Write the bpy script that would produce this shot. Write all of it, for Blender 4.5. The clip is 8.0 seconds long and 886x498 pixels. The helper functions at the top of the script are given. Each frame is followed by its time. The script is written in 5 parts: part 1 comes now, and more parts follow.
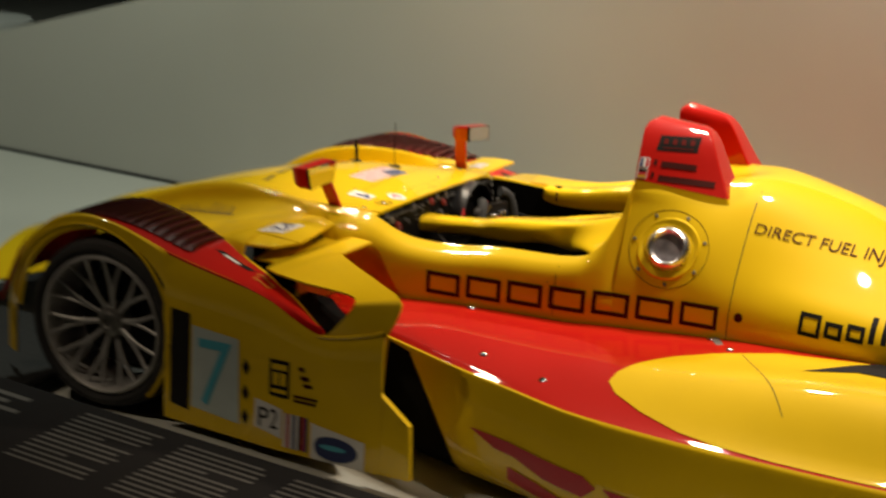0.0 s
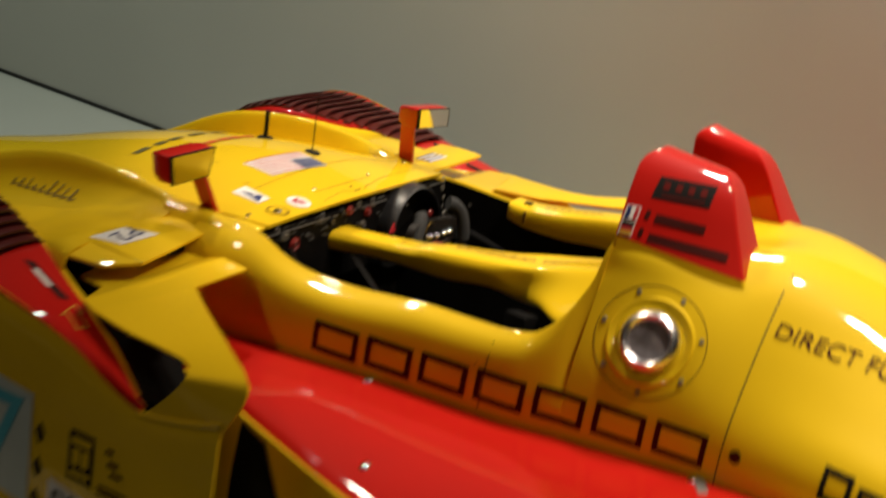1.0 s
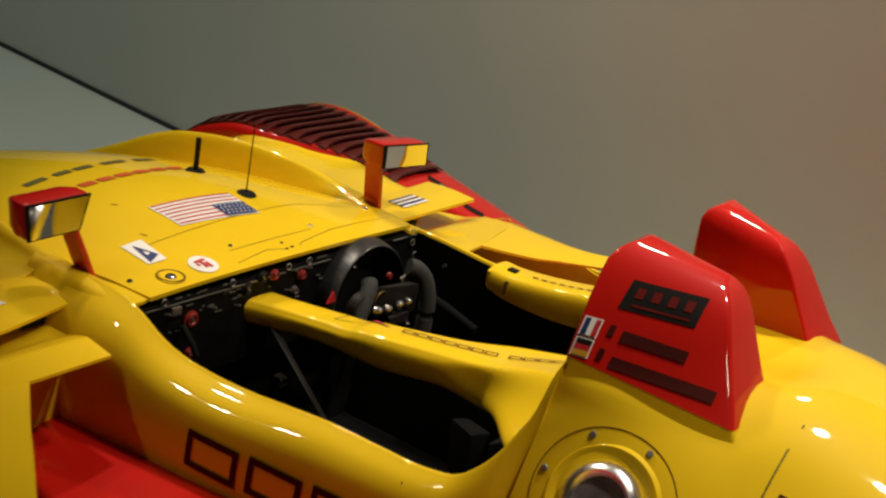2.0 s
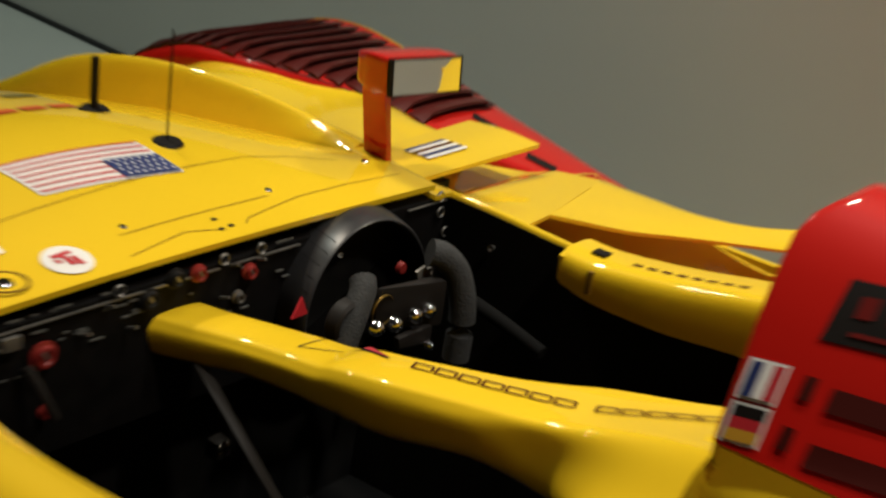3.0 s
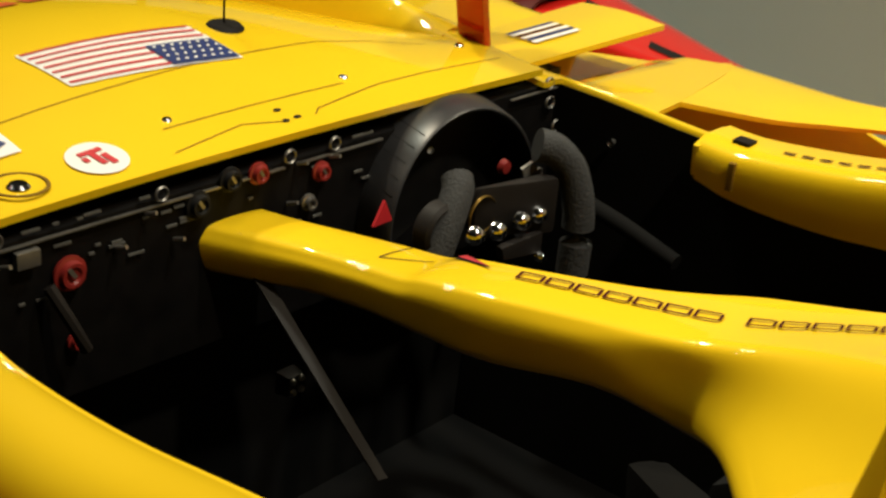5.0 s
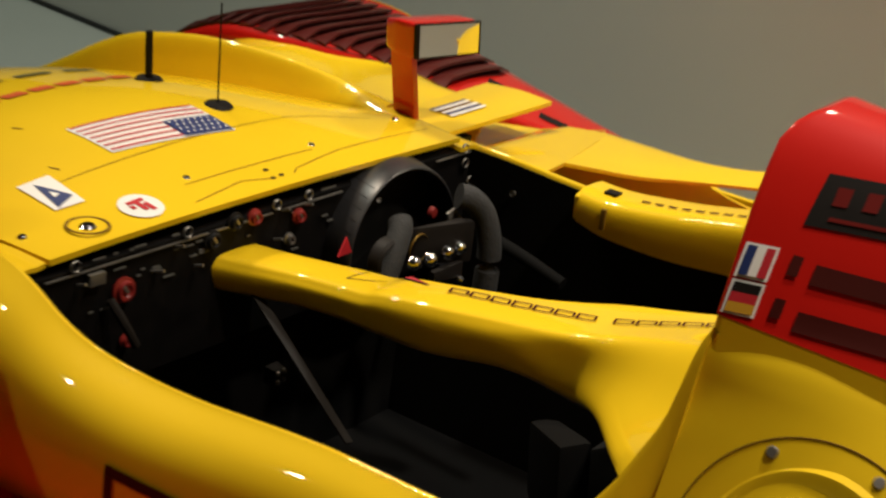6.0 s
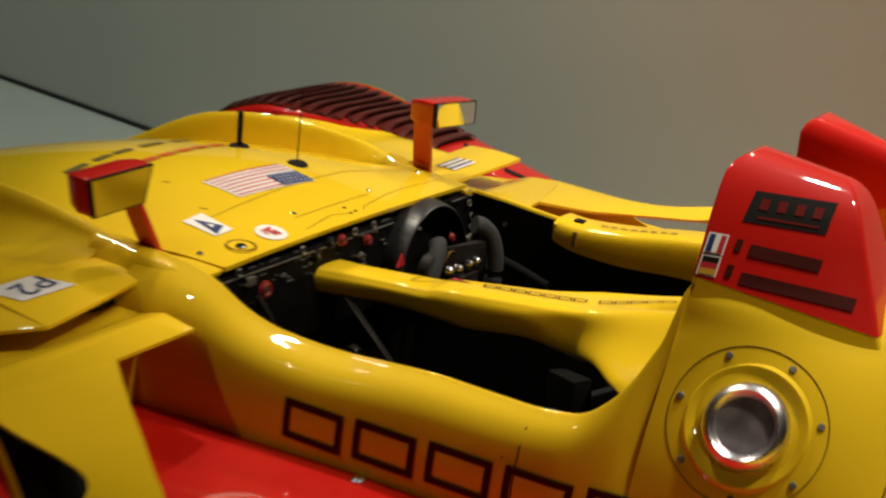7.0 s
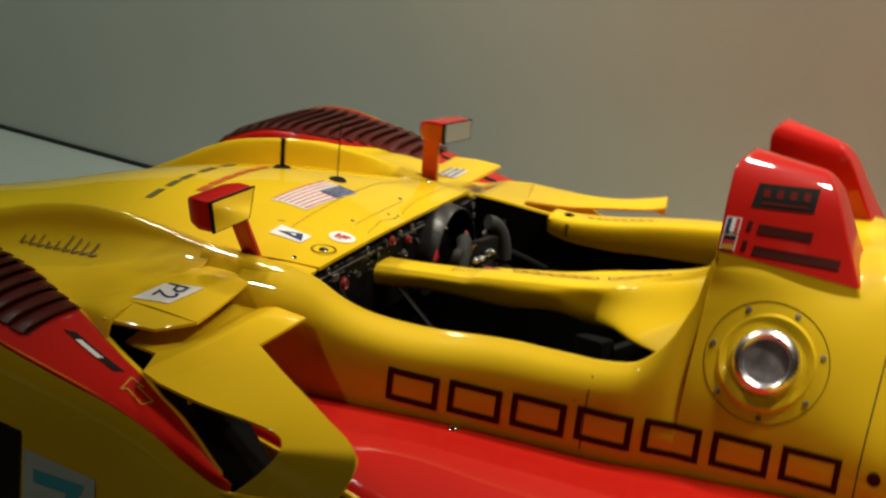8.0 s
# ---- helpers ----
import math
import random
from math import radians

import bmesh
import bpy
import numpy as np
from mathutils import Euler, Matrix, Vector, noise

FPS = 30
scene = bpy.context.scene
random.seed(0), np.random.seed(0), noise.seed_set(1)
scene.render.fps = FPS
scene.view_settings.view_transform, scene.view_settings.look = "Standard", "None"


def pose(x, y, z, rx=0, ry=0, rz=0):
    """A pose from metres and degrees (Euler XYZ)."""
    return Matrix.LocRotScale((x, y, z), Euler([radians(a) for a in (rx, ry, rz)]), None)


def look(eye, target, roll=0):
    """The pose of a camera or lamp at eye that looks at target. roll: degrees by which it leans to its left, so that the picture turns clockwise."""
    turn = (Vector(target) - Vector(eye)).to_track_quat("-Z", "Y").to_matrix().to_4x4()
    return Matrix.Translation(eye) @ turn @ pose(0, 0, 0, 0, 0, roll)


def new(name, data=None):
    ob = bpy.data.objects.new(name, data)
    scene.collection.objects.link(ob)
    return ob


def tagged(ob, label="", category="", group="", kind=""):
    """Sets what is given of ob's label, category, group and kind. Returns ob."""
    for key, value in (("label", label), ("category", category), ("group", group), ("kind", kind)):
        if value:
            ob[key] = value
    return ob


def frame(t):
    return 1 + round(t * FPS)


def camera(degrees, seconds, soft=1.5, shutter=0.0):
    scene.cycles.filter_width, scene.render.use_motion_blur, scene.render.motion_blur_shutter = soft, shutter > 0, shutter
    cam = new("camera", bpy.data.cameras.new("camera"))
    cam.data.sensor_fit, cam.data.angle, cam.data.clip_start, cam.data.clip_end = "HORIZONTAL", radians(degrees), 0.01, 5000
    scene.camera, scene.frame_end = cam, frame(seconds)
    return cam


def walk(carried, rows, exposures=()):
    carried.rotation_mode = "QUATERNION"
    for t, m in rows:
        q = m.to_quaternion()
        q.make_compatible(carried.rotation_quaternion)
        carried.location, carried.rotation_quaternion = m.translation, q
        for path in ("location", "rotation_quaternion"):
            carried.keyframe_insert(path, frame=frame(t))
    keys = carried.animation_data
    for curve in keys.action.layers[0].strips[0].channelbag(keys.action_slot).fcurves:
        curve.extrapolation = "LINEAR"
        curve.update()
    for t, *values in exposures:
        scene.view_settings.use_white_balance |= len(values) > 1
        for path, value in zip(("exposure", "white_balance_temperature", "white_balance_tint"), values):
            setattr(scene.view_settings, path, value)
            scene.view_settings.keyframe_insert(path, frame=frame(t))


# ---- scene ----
from mathutils.bvhtree import BVHTree

cam = camera(30.00, 8.0, soft=2.3, shutter=0.7)
PATH = [
    (0, (2.940, -4.822, 1.847), (2.129, -3.067, 1.336), 3.08),
    (0.5, (2.752, -4.134, 1.818), (1.970, -2.394, 1.219), 6.08),
    (1, (2.553, -3.369, 1.842), (1.730, -1.663, 1.202), 9.53),
    (1.5, (2.485, -2.796, 1.854), (1.619, -1.112, 1.211), 13.26),
    (1.7, (2.485, -2.614, 1.866), (1.564, -0.971, 1.192), 12.47),
    (2.8, (2.038, -1.645, 1.559), (1.051, -0.079, 0.801), 9.49),
    (3, (1.876, -1.308, 1.400), (0.841, 0.224, 0.635), 8.29),
    (3.5, (1.732, -0.961, 1.228), (0.615, 0.512, 0.464), 5.68),
    (4, (1.739, -0.974, 1.224), (0.637, 0.498, 0.436), 5.18),
    (4.5, (1.707, -0.989, 1.204), (0.593, 0.424, 0.331), 5.18),
    (4.7, (1.704, -1.000, 1.195), (0.566, 0.407, 0.343), 4.83),
    (5.8, (1.931, -1.409, 1.381), (0.885, 0.099, 0.588), 5.91),
    (6, (1.991, -1.524, 1.417), (0.955, 0.004, 0.648), 6.45),
    (6.5, (2.112, -1.921, 1.533), (1.123, -0.342, 0.805), 7.21),
    (7, (2.218, -2.466, 1.636), (1.316, -0.810, 0.967), 7.03),
    (7.5, (2.269, -2.982, 1.728), (1.405, -1.286, 1.116), 8.12),
    (8, (2.040, -3.281, 1.792), (1.364, -1.511, 1.152), 6.30),
]
EXPOSURES = [(0, 0.34, 6650, 9), (1, 0.10, 6450, 9), (1.5, -0.26, 6480, 9), (3, -0.30, 5950, 5), (3.5, -0.39, 6200, 6), (4, -0.39, 6200, 6), (4.5, 0.08, 6280, -2), (6, -0.15, 6350, 8), (7, -0.14, 6200, 6), (8, -0.02, 6080, 2)]
walk(cam, [(t, look(e, g, r)) for t, e, g, r in PATH], EXPOSURES)

# ---------------------------------------------------------------- world and lamps
world = bpy.data.worlds.new("hall")
scene.world = world
world.use_nodes = True
world.node_tree.nodes["Background"].inputs[0].default_value = (0.30, 0.33, 0.28, 1)
world.node_tree.nodes["Background"].inputs[1].default_value = 0.12


def spot_lamp(eye, target, power, colour, radius=0.06, cone=70, blend=0.6):
    data = bpy.data.lights.new("spot", "SPOT")
    data.energy, data.color, data.shadow_soft_size = power, colour, radius
    data.spot_size, data.spot_blend = radians(cone), blend
    ob = new("spot_light", data)
    ob.matrix_world = look(eye, target)
    return ob


WARM = (1.0, 0.81, 0.61)
COOL = (0.93, 1.0, 0.86)
LAMPS = [
    ((2.7, 0.0, 3.9), (2.05, -0.25, 0.6), 265, WARM, 60),
    ((3.7, -3.4, 3.9), (2.75, -0.6, 0.3), 90, WARM, 36),
    ((-1.6, -2.3, 3.9), (0.0, -1.15, 0.2), 100, WARM, 42),
    ((0.7, 2.6, 4.0), (1.25, 0.35, 0.6), 200, WARM, 46),
    ((-0.9, 0.5, 3.9), (1.0, 0.38, 0.6), 335, WARM, 36),
    ((1.9, 0.6, 3.9), (2.4, 1.6, 1.0), 330, (1.0, 0.91, 0.79), 110),
    ((-1.6, 0.3, 3.9), (-2.0, 1.4, 0.6), 210, COOL, 110),
]
for eye, target, power, colour, cone in LAMPS:
    spot_lamp(eye, target, power, colour, 0.11, cone)


# ---------------------------------------------------------------- materials
def material(name, colour, rough=0.5, metal=0.0, coat=0.0, vary=0.0, scale=6.0, bump=0.0, bump_scale=80.0, spec=0.5):
    m = bpy.data.materials.new(name)
    m.use_nodes = True
    nt = m.node_tree
    b = nt.nodes["Principled BSDF"]
    b.inputs["Base Color"].default_value = (*colour, 1)
    b.inputs["Roughness"].default_value = rough
    b.inputs["Metallic"].default_value = metal
    b.inputs["Coat Weight"].default_value = coat
    b.inputs["Coat Roughness"].default_value = 0.04
    b.inputs["Specular IOR Level"].default_value = spec
    co = nt.nodes.new("ShaderNodeTexCoord")
    if vary:
        n = nt.nodes.new("ShaderNodeTexNoise")
        n.inputs["Scale"].default_value = scale
        n.inputs["Detail"].default_value = 6
        nt.links.new(co.outputs["Object"], n.inputs["Vector"])
        ramp = nt.nodes.new("ShaderNodeMapRange")
        ramp.inputs["From Min"].default_value, ramp.inputs["From Max"].default_value = 0.3, 0.7
        ramp.inputs["To Min"].default_value, ramp.inputs["To Max"].default_value = 1 - vary, 1 + vary
        nt.links.new(n.outputs["Fac"], ramp.inputs["Value"])
        mix = nt.nodes.new("ShaderNodeVectorMath")
        mix.operation = "SCALE"
        mix.inputs[0].default_value = colour
        nt.links.new(ramp.outputs["Result"], mix.inputs["Scale"])
        nt.links.new(mix.outputs["Vector"], b.inputs["Base Color"])
        r2 = nt.nodes.new("ShaderNodeMapRange")
        r2.inputs["To Min"].default_value, r2.inputs["To Max"].default_value = rough * 0.75, min(1, rough * 1.3)
        nt.links.new(n.outputs["Fac"], r2.inputs["Value"])
        nt.links.new(r2.outputs["Result"], b.inputs["Roughness"])
    if bump:
        n = nt.nodes.new("ShaderNodeTexNoise")
        n.inputs["Scale"].default_value = bump_scale
        n.inputs["Detail"].default_value = 4
        nt.links.new(co.outputs["Object"], n.inputs["Vector"])
        bp = nt.nodes.new("ShaderNodeBump")
        bp.inputs["Strength"].default_value = bump
        bp.inputs["Distance"].default_value = 0.01
        nt.links.new(n.outputs["Fac"], bp.inputs["Height"])
        nt.links.new(bp.outputs["Normal"], b.inputs["Normal"])
    return m


YELLOW = material("yellow_paint", (0.80, 0.535, 0.009), 0.5, coat=1.0, vary=0.05, scale=3, bump=0.012, bump_scale=9, spec=0.08)
RED = material("red_paint", (0.50, 0.008, 0.004), 0.5, coat=1.0, vary=0.05, scale=3, bump=0.012, bump_scale=9, spec=0.08)
DARKRED = material("dark_red_slat", (0.075, 0.007, 0.005), 0.4, coat=0.2, vary=0.1, spec=0.3)
BLACK = material("black_carbon", (0.009, 0.009, 0.009), 0.6, vary=0.3, scale=30, spec=0.25)
TRIM = material("dark_trim", (0.010, 0.008, 0.007), 0.6, vary=0.2, scale=20, spec=0.25)
PANELBLACK = material("switch_panel_black", (0.0045, 0.004, 0.004), 0.55, vary=0.25, scale=40, spec=0.12)
# near-black base: the darkness of deep hollows is put into this colour
VOID = material("shade_black", (0.006, 0.006, 0.006), 0.95, vary=0.2, spec=0.05)
SUEDE = material("grey_suede", (0.026, 0.027, 0.028), 0.9, vary=0.25, scale=60, bump=0.3, bump_scale=300)
RUBBER = material("tyre_rubber", (0.018, 0.017, 0.016), 0.75, vary=0.25, scale=14, bump=0.2, bump_scale=120)
RIM = material("wheel_alloy", (0.58, 0.57, 0.55), 0.38, metal=0.6, vary=0.12, scale=18)
CHROME = material("polished_metal", (0.75, 0.76, 0.78), 0.12, metal=1.0, vary=0.05)
STEEL = material("dull_steel", (0.30, 0.29, 0.27), 0.4, metal=0.8, vary=0.15, scale=30)
POLISHED = material("satin_aluminium", (0.86, 0.86, 0.88), 0.28, metal=1.0, vary=0.06, scale=30)
MIRROR = material("mirror_glass", (0.85, 0.85, 0.85), 0.03, metal=1.0)
WHITE = material("white_sticker", (0.78, 0.77, 0.74), 0.45, vary=0.05)
BLUE = material("navy_sticker", (0.015, 0.03, 0.13), 0.4, vary=0.1)
LIGHTBLUE = material("light_blue_sticker", (0.08, 0.42, 0.55), 0.4, vary=0.08)
STRIPE = material("red_sticker", (0.48, 0.02, 0.03), 0.4, vary=0.05)
DULLRED = material("dull_red_mark", (0.13, 0.008, 0.006), 0.6, vary=0.1, spec=0.1)
MAROON = material("maroon_lettering", (0.055, 0.006, 0.004), 0.6, vary=0.1, spec=0.1)
INK = material("black_lettering", (0.010, 0.008, 0.007), 0.6, vary=0.1, spec=0.12)
SEAMLINE = material("panel_gap_brown", (0.17, 0.095, 0.008), 0.6, vary=0.1, spec=0.15)
GOLD = material("gold_outline", (0.55, 0.30, 0.02), 0.4, vary=0.05)
KNOB = material("red_knob", (0.24, 0.02, 0.017), 0.4, vary=0.1)
WALL = material("wall_paint", (0.50, 0.49, 0.44), 0.75, vary=0.03, scale=1.2, bump=0.04, bump_scale=60)
FLOOR = material("floor_coating", (0.50, 0.51, 0.46), 0.5, vary=0.05, scale=1.5, bump=0.03, bump_scale=60)
CEIL = material("ceiling_paint", (0.05, 0.05, 0.05), 0.8, vary=0.1, scale=2)
SEAM = material("shadow_gap", (0.02, 0.02, 0.018), 0.8, vary=0.1)
NAVY = material("navy_panel", (0.006, 0.008, 0.03), 0.5, vary=0.2)
HOODGREY = material("grey_hood_shell", (0.024, 0.024, 0.026), 0.36, vary=0.2, scale=25)
BOARD = material("dark_board", (0.010, 0.010, 0.011), 0.8, vary=0.2, scale=8, spec=0.15)
BOARDINK = material("grey_print", (0.09, 0.09, 0.085), 0.6, vary=0.1)


# ---------------------------------------------------------------- building helpers
def obj(name, bm, mat, parent=None, label="", smooth=True):
    me = bpy.data.meshes.new(name)
    bmesh.ops.recalc_face_normals(bm, faces=bm.faces)
    bm.to_mesh(me)
    bm.free()
    for p in me.polygons:
        p.use_smooth = smooth
    if smooth:
        me.set_sharp_from_angle(angle=radians(38))
    me.materials.append(mat)
    ob = new(name, me)
    if parent:
        ob.parent = parent
    if label:
        ob["label"] = label
    return ob


def part(name, bm, mat, parent, label="", smooth=True):
    return obj(name, bm, mat, parent, label, smooth)


def thing(name, label, category, at=(0, 0, 0), group=""):
    ob = new(name)
    ob.location = at
    ob.empty_display_size = 0.1
    return tagged(ob, label, category, group)


def crom(p0, p1, p2, p3, t):
    return 0.5 * (2 * p1 + (p2 - p0) * t + (2 * p0 - 5 * p1 + 4 * p2 - p3) * t * t + (3 * p1 - p0 - 3 * p2 + p3) * t ** 3)


def curve_points(pts, n):
    """n + 1 points on a smooth line through pts."""
    p = np.array(pts, float)
    p = np.vstack([2 * p[0] - p[1], p, 2 * p[-1] - p[-2]])
    out = []
    for i in range(n + 1):
        f = i / n * (len(p) - 3)
        k = min(int(f), len(p) - 4)
        out.append(crom(p[k], p[k + 1], p[k + 2], p[k + 3], f - k))
    return np.array(out)


def interp(x, xs, ys):
    """A smooth height over x."""
    k = max(0, min(len(xs) - 2, int(np.searchsorted(xs, x)) - 1))
    t = max(0, min(1, (x - xs[k]) / (xs[k + 1] - xs[k])))
    y = lambda i: ys[max(0, min(len(ys) - 1, i))]
    return crom(y(k - 1), y(k), y(k + 1), y(k + 2), t)


def grid_bm(P, thick=0.0):
    """A bmesh from a grid of points, with the given depth below it."""
    bm = bmesh.new()
    nu, nv = len(P), len(P[0])
    v = [[bm.verts.new(p) for p in row] for row in P]
    for i in range(nu - 1):
        for j in range(nv - 1):
            bm.faces.new((v[i][j], v[i + 1][j], v[i + 1][j + 1], v[i][j + 1]))
    bmesh.ops.recalc_face_normals(bm, faces=bm.faces)
    if thick:
        bm.normal_update()
        up = sum(f.normal.z for f in bm.faces)
        sign = -1 if up > 0 else 1
        w = [[bm.verts.new(a.co + a.normal * thick * sign) for a in row] for row in v]
        for i in range(nu - 1):
            for j in range(nv - 1):
                bm.faces.new((w[i][j], w[i][j + 1], w[i + 1][j + 1], w[i + 1][j]))
        ring = [(i, 0) for i in range(nu)] + [(nu - 1, j) for j in range(1, nv)]
        ring += [(i, nv - 1) for i in range(nu - 2, -1, -1)] + [(0, j) for j in range(nv - 2, 0, -1)]
        for a, b in zip(ring, ring[1:] + ring[:1]):
            bm.faces.new((v[a[0]][a[1]], v[b[0]][b[1]], w[b[0]][b[1]], w[a[0]][a[1]]))
    return bm


def sheet_points(rows, nu, nv):
    across = np.array([curve_points(r, nv) for r in rows])
    return np.array([curve_points(across[:, j], nu) for j in range(nv + 1)]).transpose(1, 0, 2)


def sheet(rows, nu=24, nv=12, thick=0.006):
    """A smooth panel through rows of points."""
    across = [curve_points(r, nv) for r in rows]
    P = [[None] * (nv + 1) for _ in range(nu + 1)]
    for j in range(nv + 1):
        line = curve_points([a[j] for a in across], nu)
        for i in range(nu + 1):
            P[i][j] = tuple(line[i])
    return grid_bm(P, thick)


def flip(rows, s):
    return [[(x, y * s, z) for x, y, z in r] for r in rows]


def box_bm(x0, x1, y0, y1, z0, z1, bevel=0.0, seg=2):
    bm = bmesh.new()
    bmesh.ops.create_cube(bm, size=1)
    for v in bm.verts:
        v.co = ((x0 + x1) / 2 + v.co.x * (x1 - x0), (y0 + y1) / 2 + v.co.y * (y1 - y0), (z0 + z1) / 2 + v.co.z * (z1 - z0))
    if bevel:
        bmesh.ops.bevel(bm, geom=bm.edges[:], offset=bevel, segments=seg, profile=0.7, affect="EDGES")
    return bm


def hull_bm(points, bevel=0.0, seg=2):
    bm = bmesh.new()
    for p in points:
        bm.verts.new(p)
    r = bmesh.ops.convex_hull(bm, input=bm.verts[:])
    bmesh.ops.dissolve_limit(bm, angle_limit=radians(2), verts=bm.verts[:], edges=bm.edges[:])
    if bevel:
        bmesh.ops.bevel(bm, geom=bm.edges[:], offset=bevel, segments=seg, profile=0.7, affect="EDGES")
    return bm


def tube_bm(pts, radius, n=10, samples=0, taper=None):
    """A round bar along pts."""
    P = curve_points(pts, samples) if samples else np.array(pts, float)
    bm = bmesh.new()
    rings = []
    for i, p in enumerate(P):
        d = Vector(P[min(i + 1, len(P) - 1)]) - Vector(P[max(i - 1, 0)])
        q = d.to_track_quat("Z", "Y")
        r = radius if taper is None else radius + (taper - radius) * i / (len(P) - 1)
        rings.append([bm.verts.new(Vector(p) + q @ Vector((r * math.cos(a), r * math.sin(a), 0))) for a in [2 * math.pi * k / n for k in range(n)]])
    for a, b in zip(rings, rings[1:]):
        for k in range(n):
            bm.faces.new((a[k], a[(k + 1) % n], b[(k + 1) % n], b[k]))
    bm.faces.new(rings[0])
    bm.faces.new(rings[-1])
    return bm


def lathe_bm(profile, n=32, close=False):
    """A body turned about z from (radius, height) pairs."""
    bm = bmesh.new()
    rings = []
    for r, h in profile:
        if r < 1e-6:
            rings.append([bm.verts.new((0, 0, h))])
        else:
            rings.append([bm.verts.new((r * math.cos(2 * math.pi * k / n), r * math.sin(2 * math.pi * k / n), h)) for k in range(n)])
    pairs = list(zip(rings, rings[1:])) + ([(rings[-1], rings[0])] if close else [])
    for a, b in pairs:
        for k in range(n):
            q = [a[k % len(a)], a[(k + 1) % len(a)], b[(k + 1) % len(b)], b[k % len(b)]]
            q = list(dict.fromkeys(q))
            if len(q) > 2:
                bm.faces.new(q)
    return bm


def moved(bm, m):
    bmesh.ops.transform(bm, matrix=m, verts=bm.verts)
    return bm


def tree_of(ob):
    bm = bmesh.new()
    bm.from_mesh(ob.data)
    t = BVHTree.FromBMesh(bm)
    bm.free()
    return t


def lay(bm, tree, way, lift=0.0025, start=0.6):
    """Lays a flat bmesh onto a surface, along way, lifted a little off it."""
    way = Vector(way).normalized()
    for v in bm.verts:
        hit, normal, _, _ = tree.ray_cast(v.co - way * start, way)
        if hit is None:
            hit, normal, _, _ = tree.find_nearest(v.co)
        if normal.dot(way) > 0:
            normal = -normal
        v.co = hit + normal * lift
    return bm


def flat_bm(outline, step=0.02):
    """A flat polygon in x, y, cut into small faces so that it can follow a curved surface."""
    bm = bmesh.new()
    bm.faces.new([bm.verts.new((x, y, 0)) for x, y in outline])
    xs, ys = [p[0] for p in outline], [p[1] for p in outline]
    for axis, lo, hi in ((0, min(xs), max(xs)), (1, min(ys), max(ys))):
        k = int((hi - lo) / step)
        for i in range(1, k + 1):
            c = [0, 0, 0]
            c[axis] = lo + (hi - lo) * i / (k + 1)
            nrm = [0, 0, 0]
            nrm[axis] = 1
            bmesh.ops.bisect_plane(bm, geom=bm.verts[:] + bm.edges[:] + bm.faces[:], plane_co=c, plane_no=nrm)
    return bm


def rect(x0, y0, x1, y1):
    return [(x0, y0), (x1, y0), (x1, y1), (x0, y1)]


def disc(cx, cy, rx, ry=None, n=20):
    ry = ry or rx
    return [(cx + rx * math.cos(2 * math.pi * k / n), cy + ry * math.sin(2 * math.pi * k / n)) for k in range(n)]


def merged(bms):
    out = bmesh.new()
    for b in bms:
        me = bpy.data.meshes.new("tmp")
        b.to_mesh(me)
        out.from_mesh(me)
        bpy.data.meshes.remove(me)
        b.free()
    return out


def words_bm(text, width, height):
    """Lettering with its left foot at the origin, of the given width and height, in x, y."""
    cu = bpy.data.curves.new("words", "FONT")
    cu.body = text
    ob = new("words", cu)
    dg = bpy.context.evaluated_depsgraph_get()
    me = bpy.data.meshes.new_from_object(ob.evaluated_get(dg))
    bm = bmesh.new()
    bm.from_mesh(me)
    bpy.data.objects.remove(ob)
    bpy.data.curves.remove(cu)
    bpy.data.meshes.remove(me)
    x0, x1 = min(v.co.x for v in bm.verts), max(v.co.x for v in bm.verts)
    y0, y1 = min(v.co.y for v in bm.verts), max(v.co.y for v in bm.verts)
    for v in bm.verts:
        v.co = ((v.co.x - x0) / (x1 - x0) * width, (v.co.y - y0) / (y1 - y0) * height, 0)
    bmesh.ops.triangulate(bm, faces=bm.faces[:])
    return bm


def frame_m(origin, right, up):
    """A pose that takes x to right and y to up."""
    r, u = Vector(right).normalized(), Vector(up).normalized()
    n = r.cross(u).normalized()
    u = n.cross(r)
    m = Matrix((r, u, n)).transposed().to_4x4()
    return Matrix.Translation(origin) @ m


# ---------------------------------------------------------------- the hall
WALL_Y, WALL_SLOPE = 1.68, -0.10          # the wall's foot is y = WALL_Y + WALL_SLOPE * x


def wall_y(x):
    return WALL_Y + WALL_SLOPE * x


def ramp_top(x):
    return 0.646 + 0.276 * (x + 2.714)


bm = box_bm(-12, 12, -9, 9, -0.2, 0)
tagged(obj("floor", bm, FLOOR, smooth=False), kind="structure")
bm = bmesh.new()
ring = []
for x, top in ((-9.0, 0.14), (-4.55, 0.14), (9.0, ramp_top(9.0))):
    ring.append([bm.verts.new((x, wall_y(x) + d, z)) for d, z in ((0, 0), (0, top), (0.25, top), (0.25, 0))])
for a, b in zip(ring, ring[1:]):
    for k in range(4):
        bm.faces.new((a[k], a[(k + 1) % 4], b[(k + 1) % 4], b[k]))
bm.faces.new(ring[0]), bm.faces.new(ring[-1])
tagged(obj("wall_ramp", bm, WALL, smooth=False), "cream painted ramp wall with a sloping top edge", kind="structure")
bm = box_bm(-9, 9, -0.008, 0.0, 0.002, 0.015)
moved(bm, Matrix.Translation((0, WALL_Y, 0)) @ Matrix.Rotation(math.atan(WALL_SLOPE), 4, "Z"))
tagged(obj("baseboard", bm, SEAM, smooth=False), "thin dark gap along the foot of the wall", kind="structure")
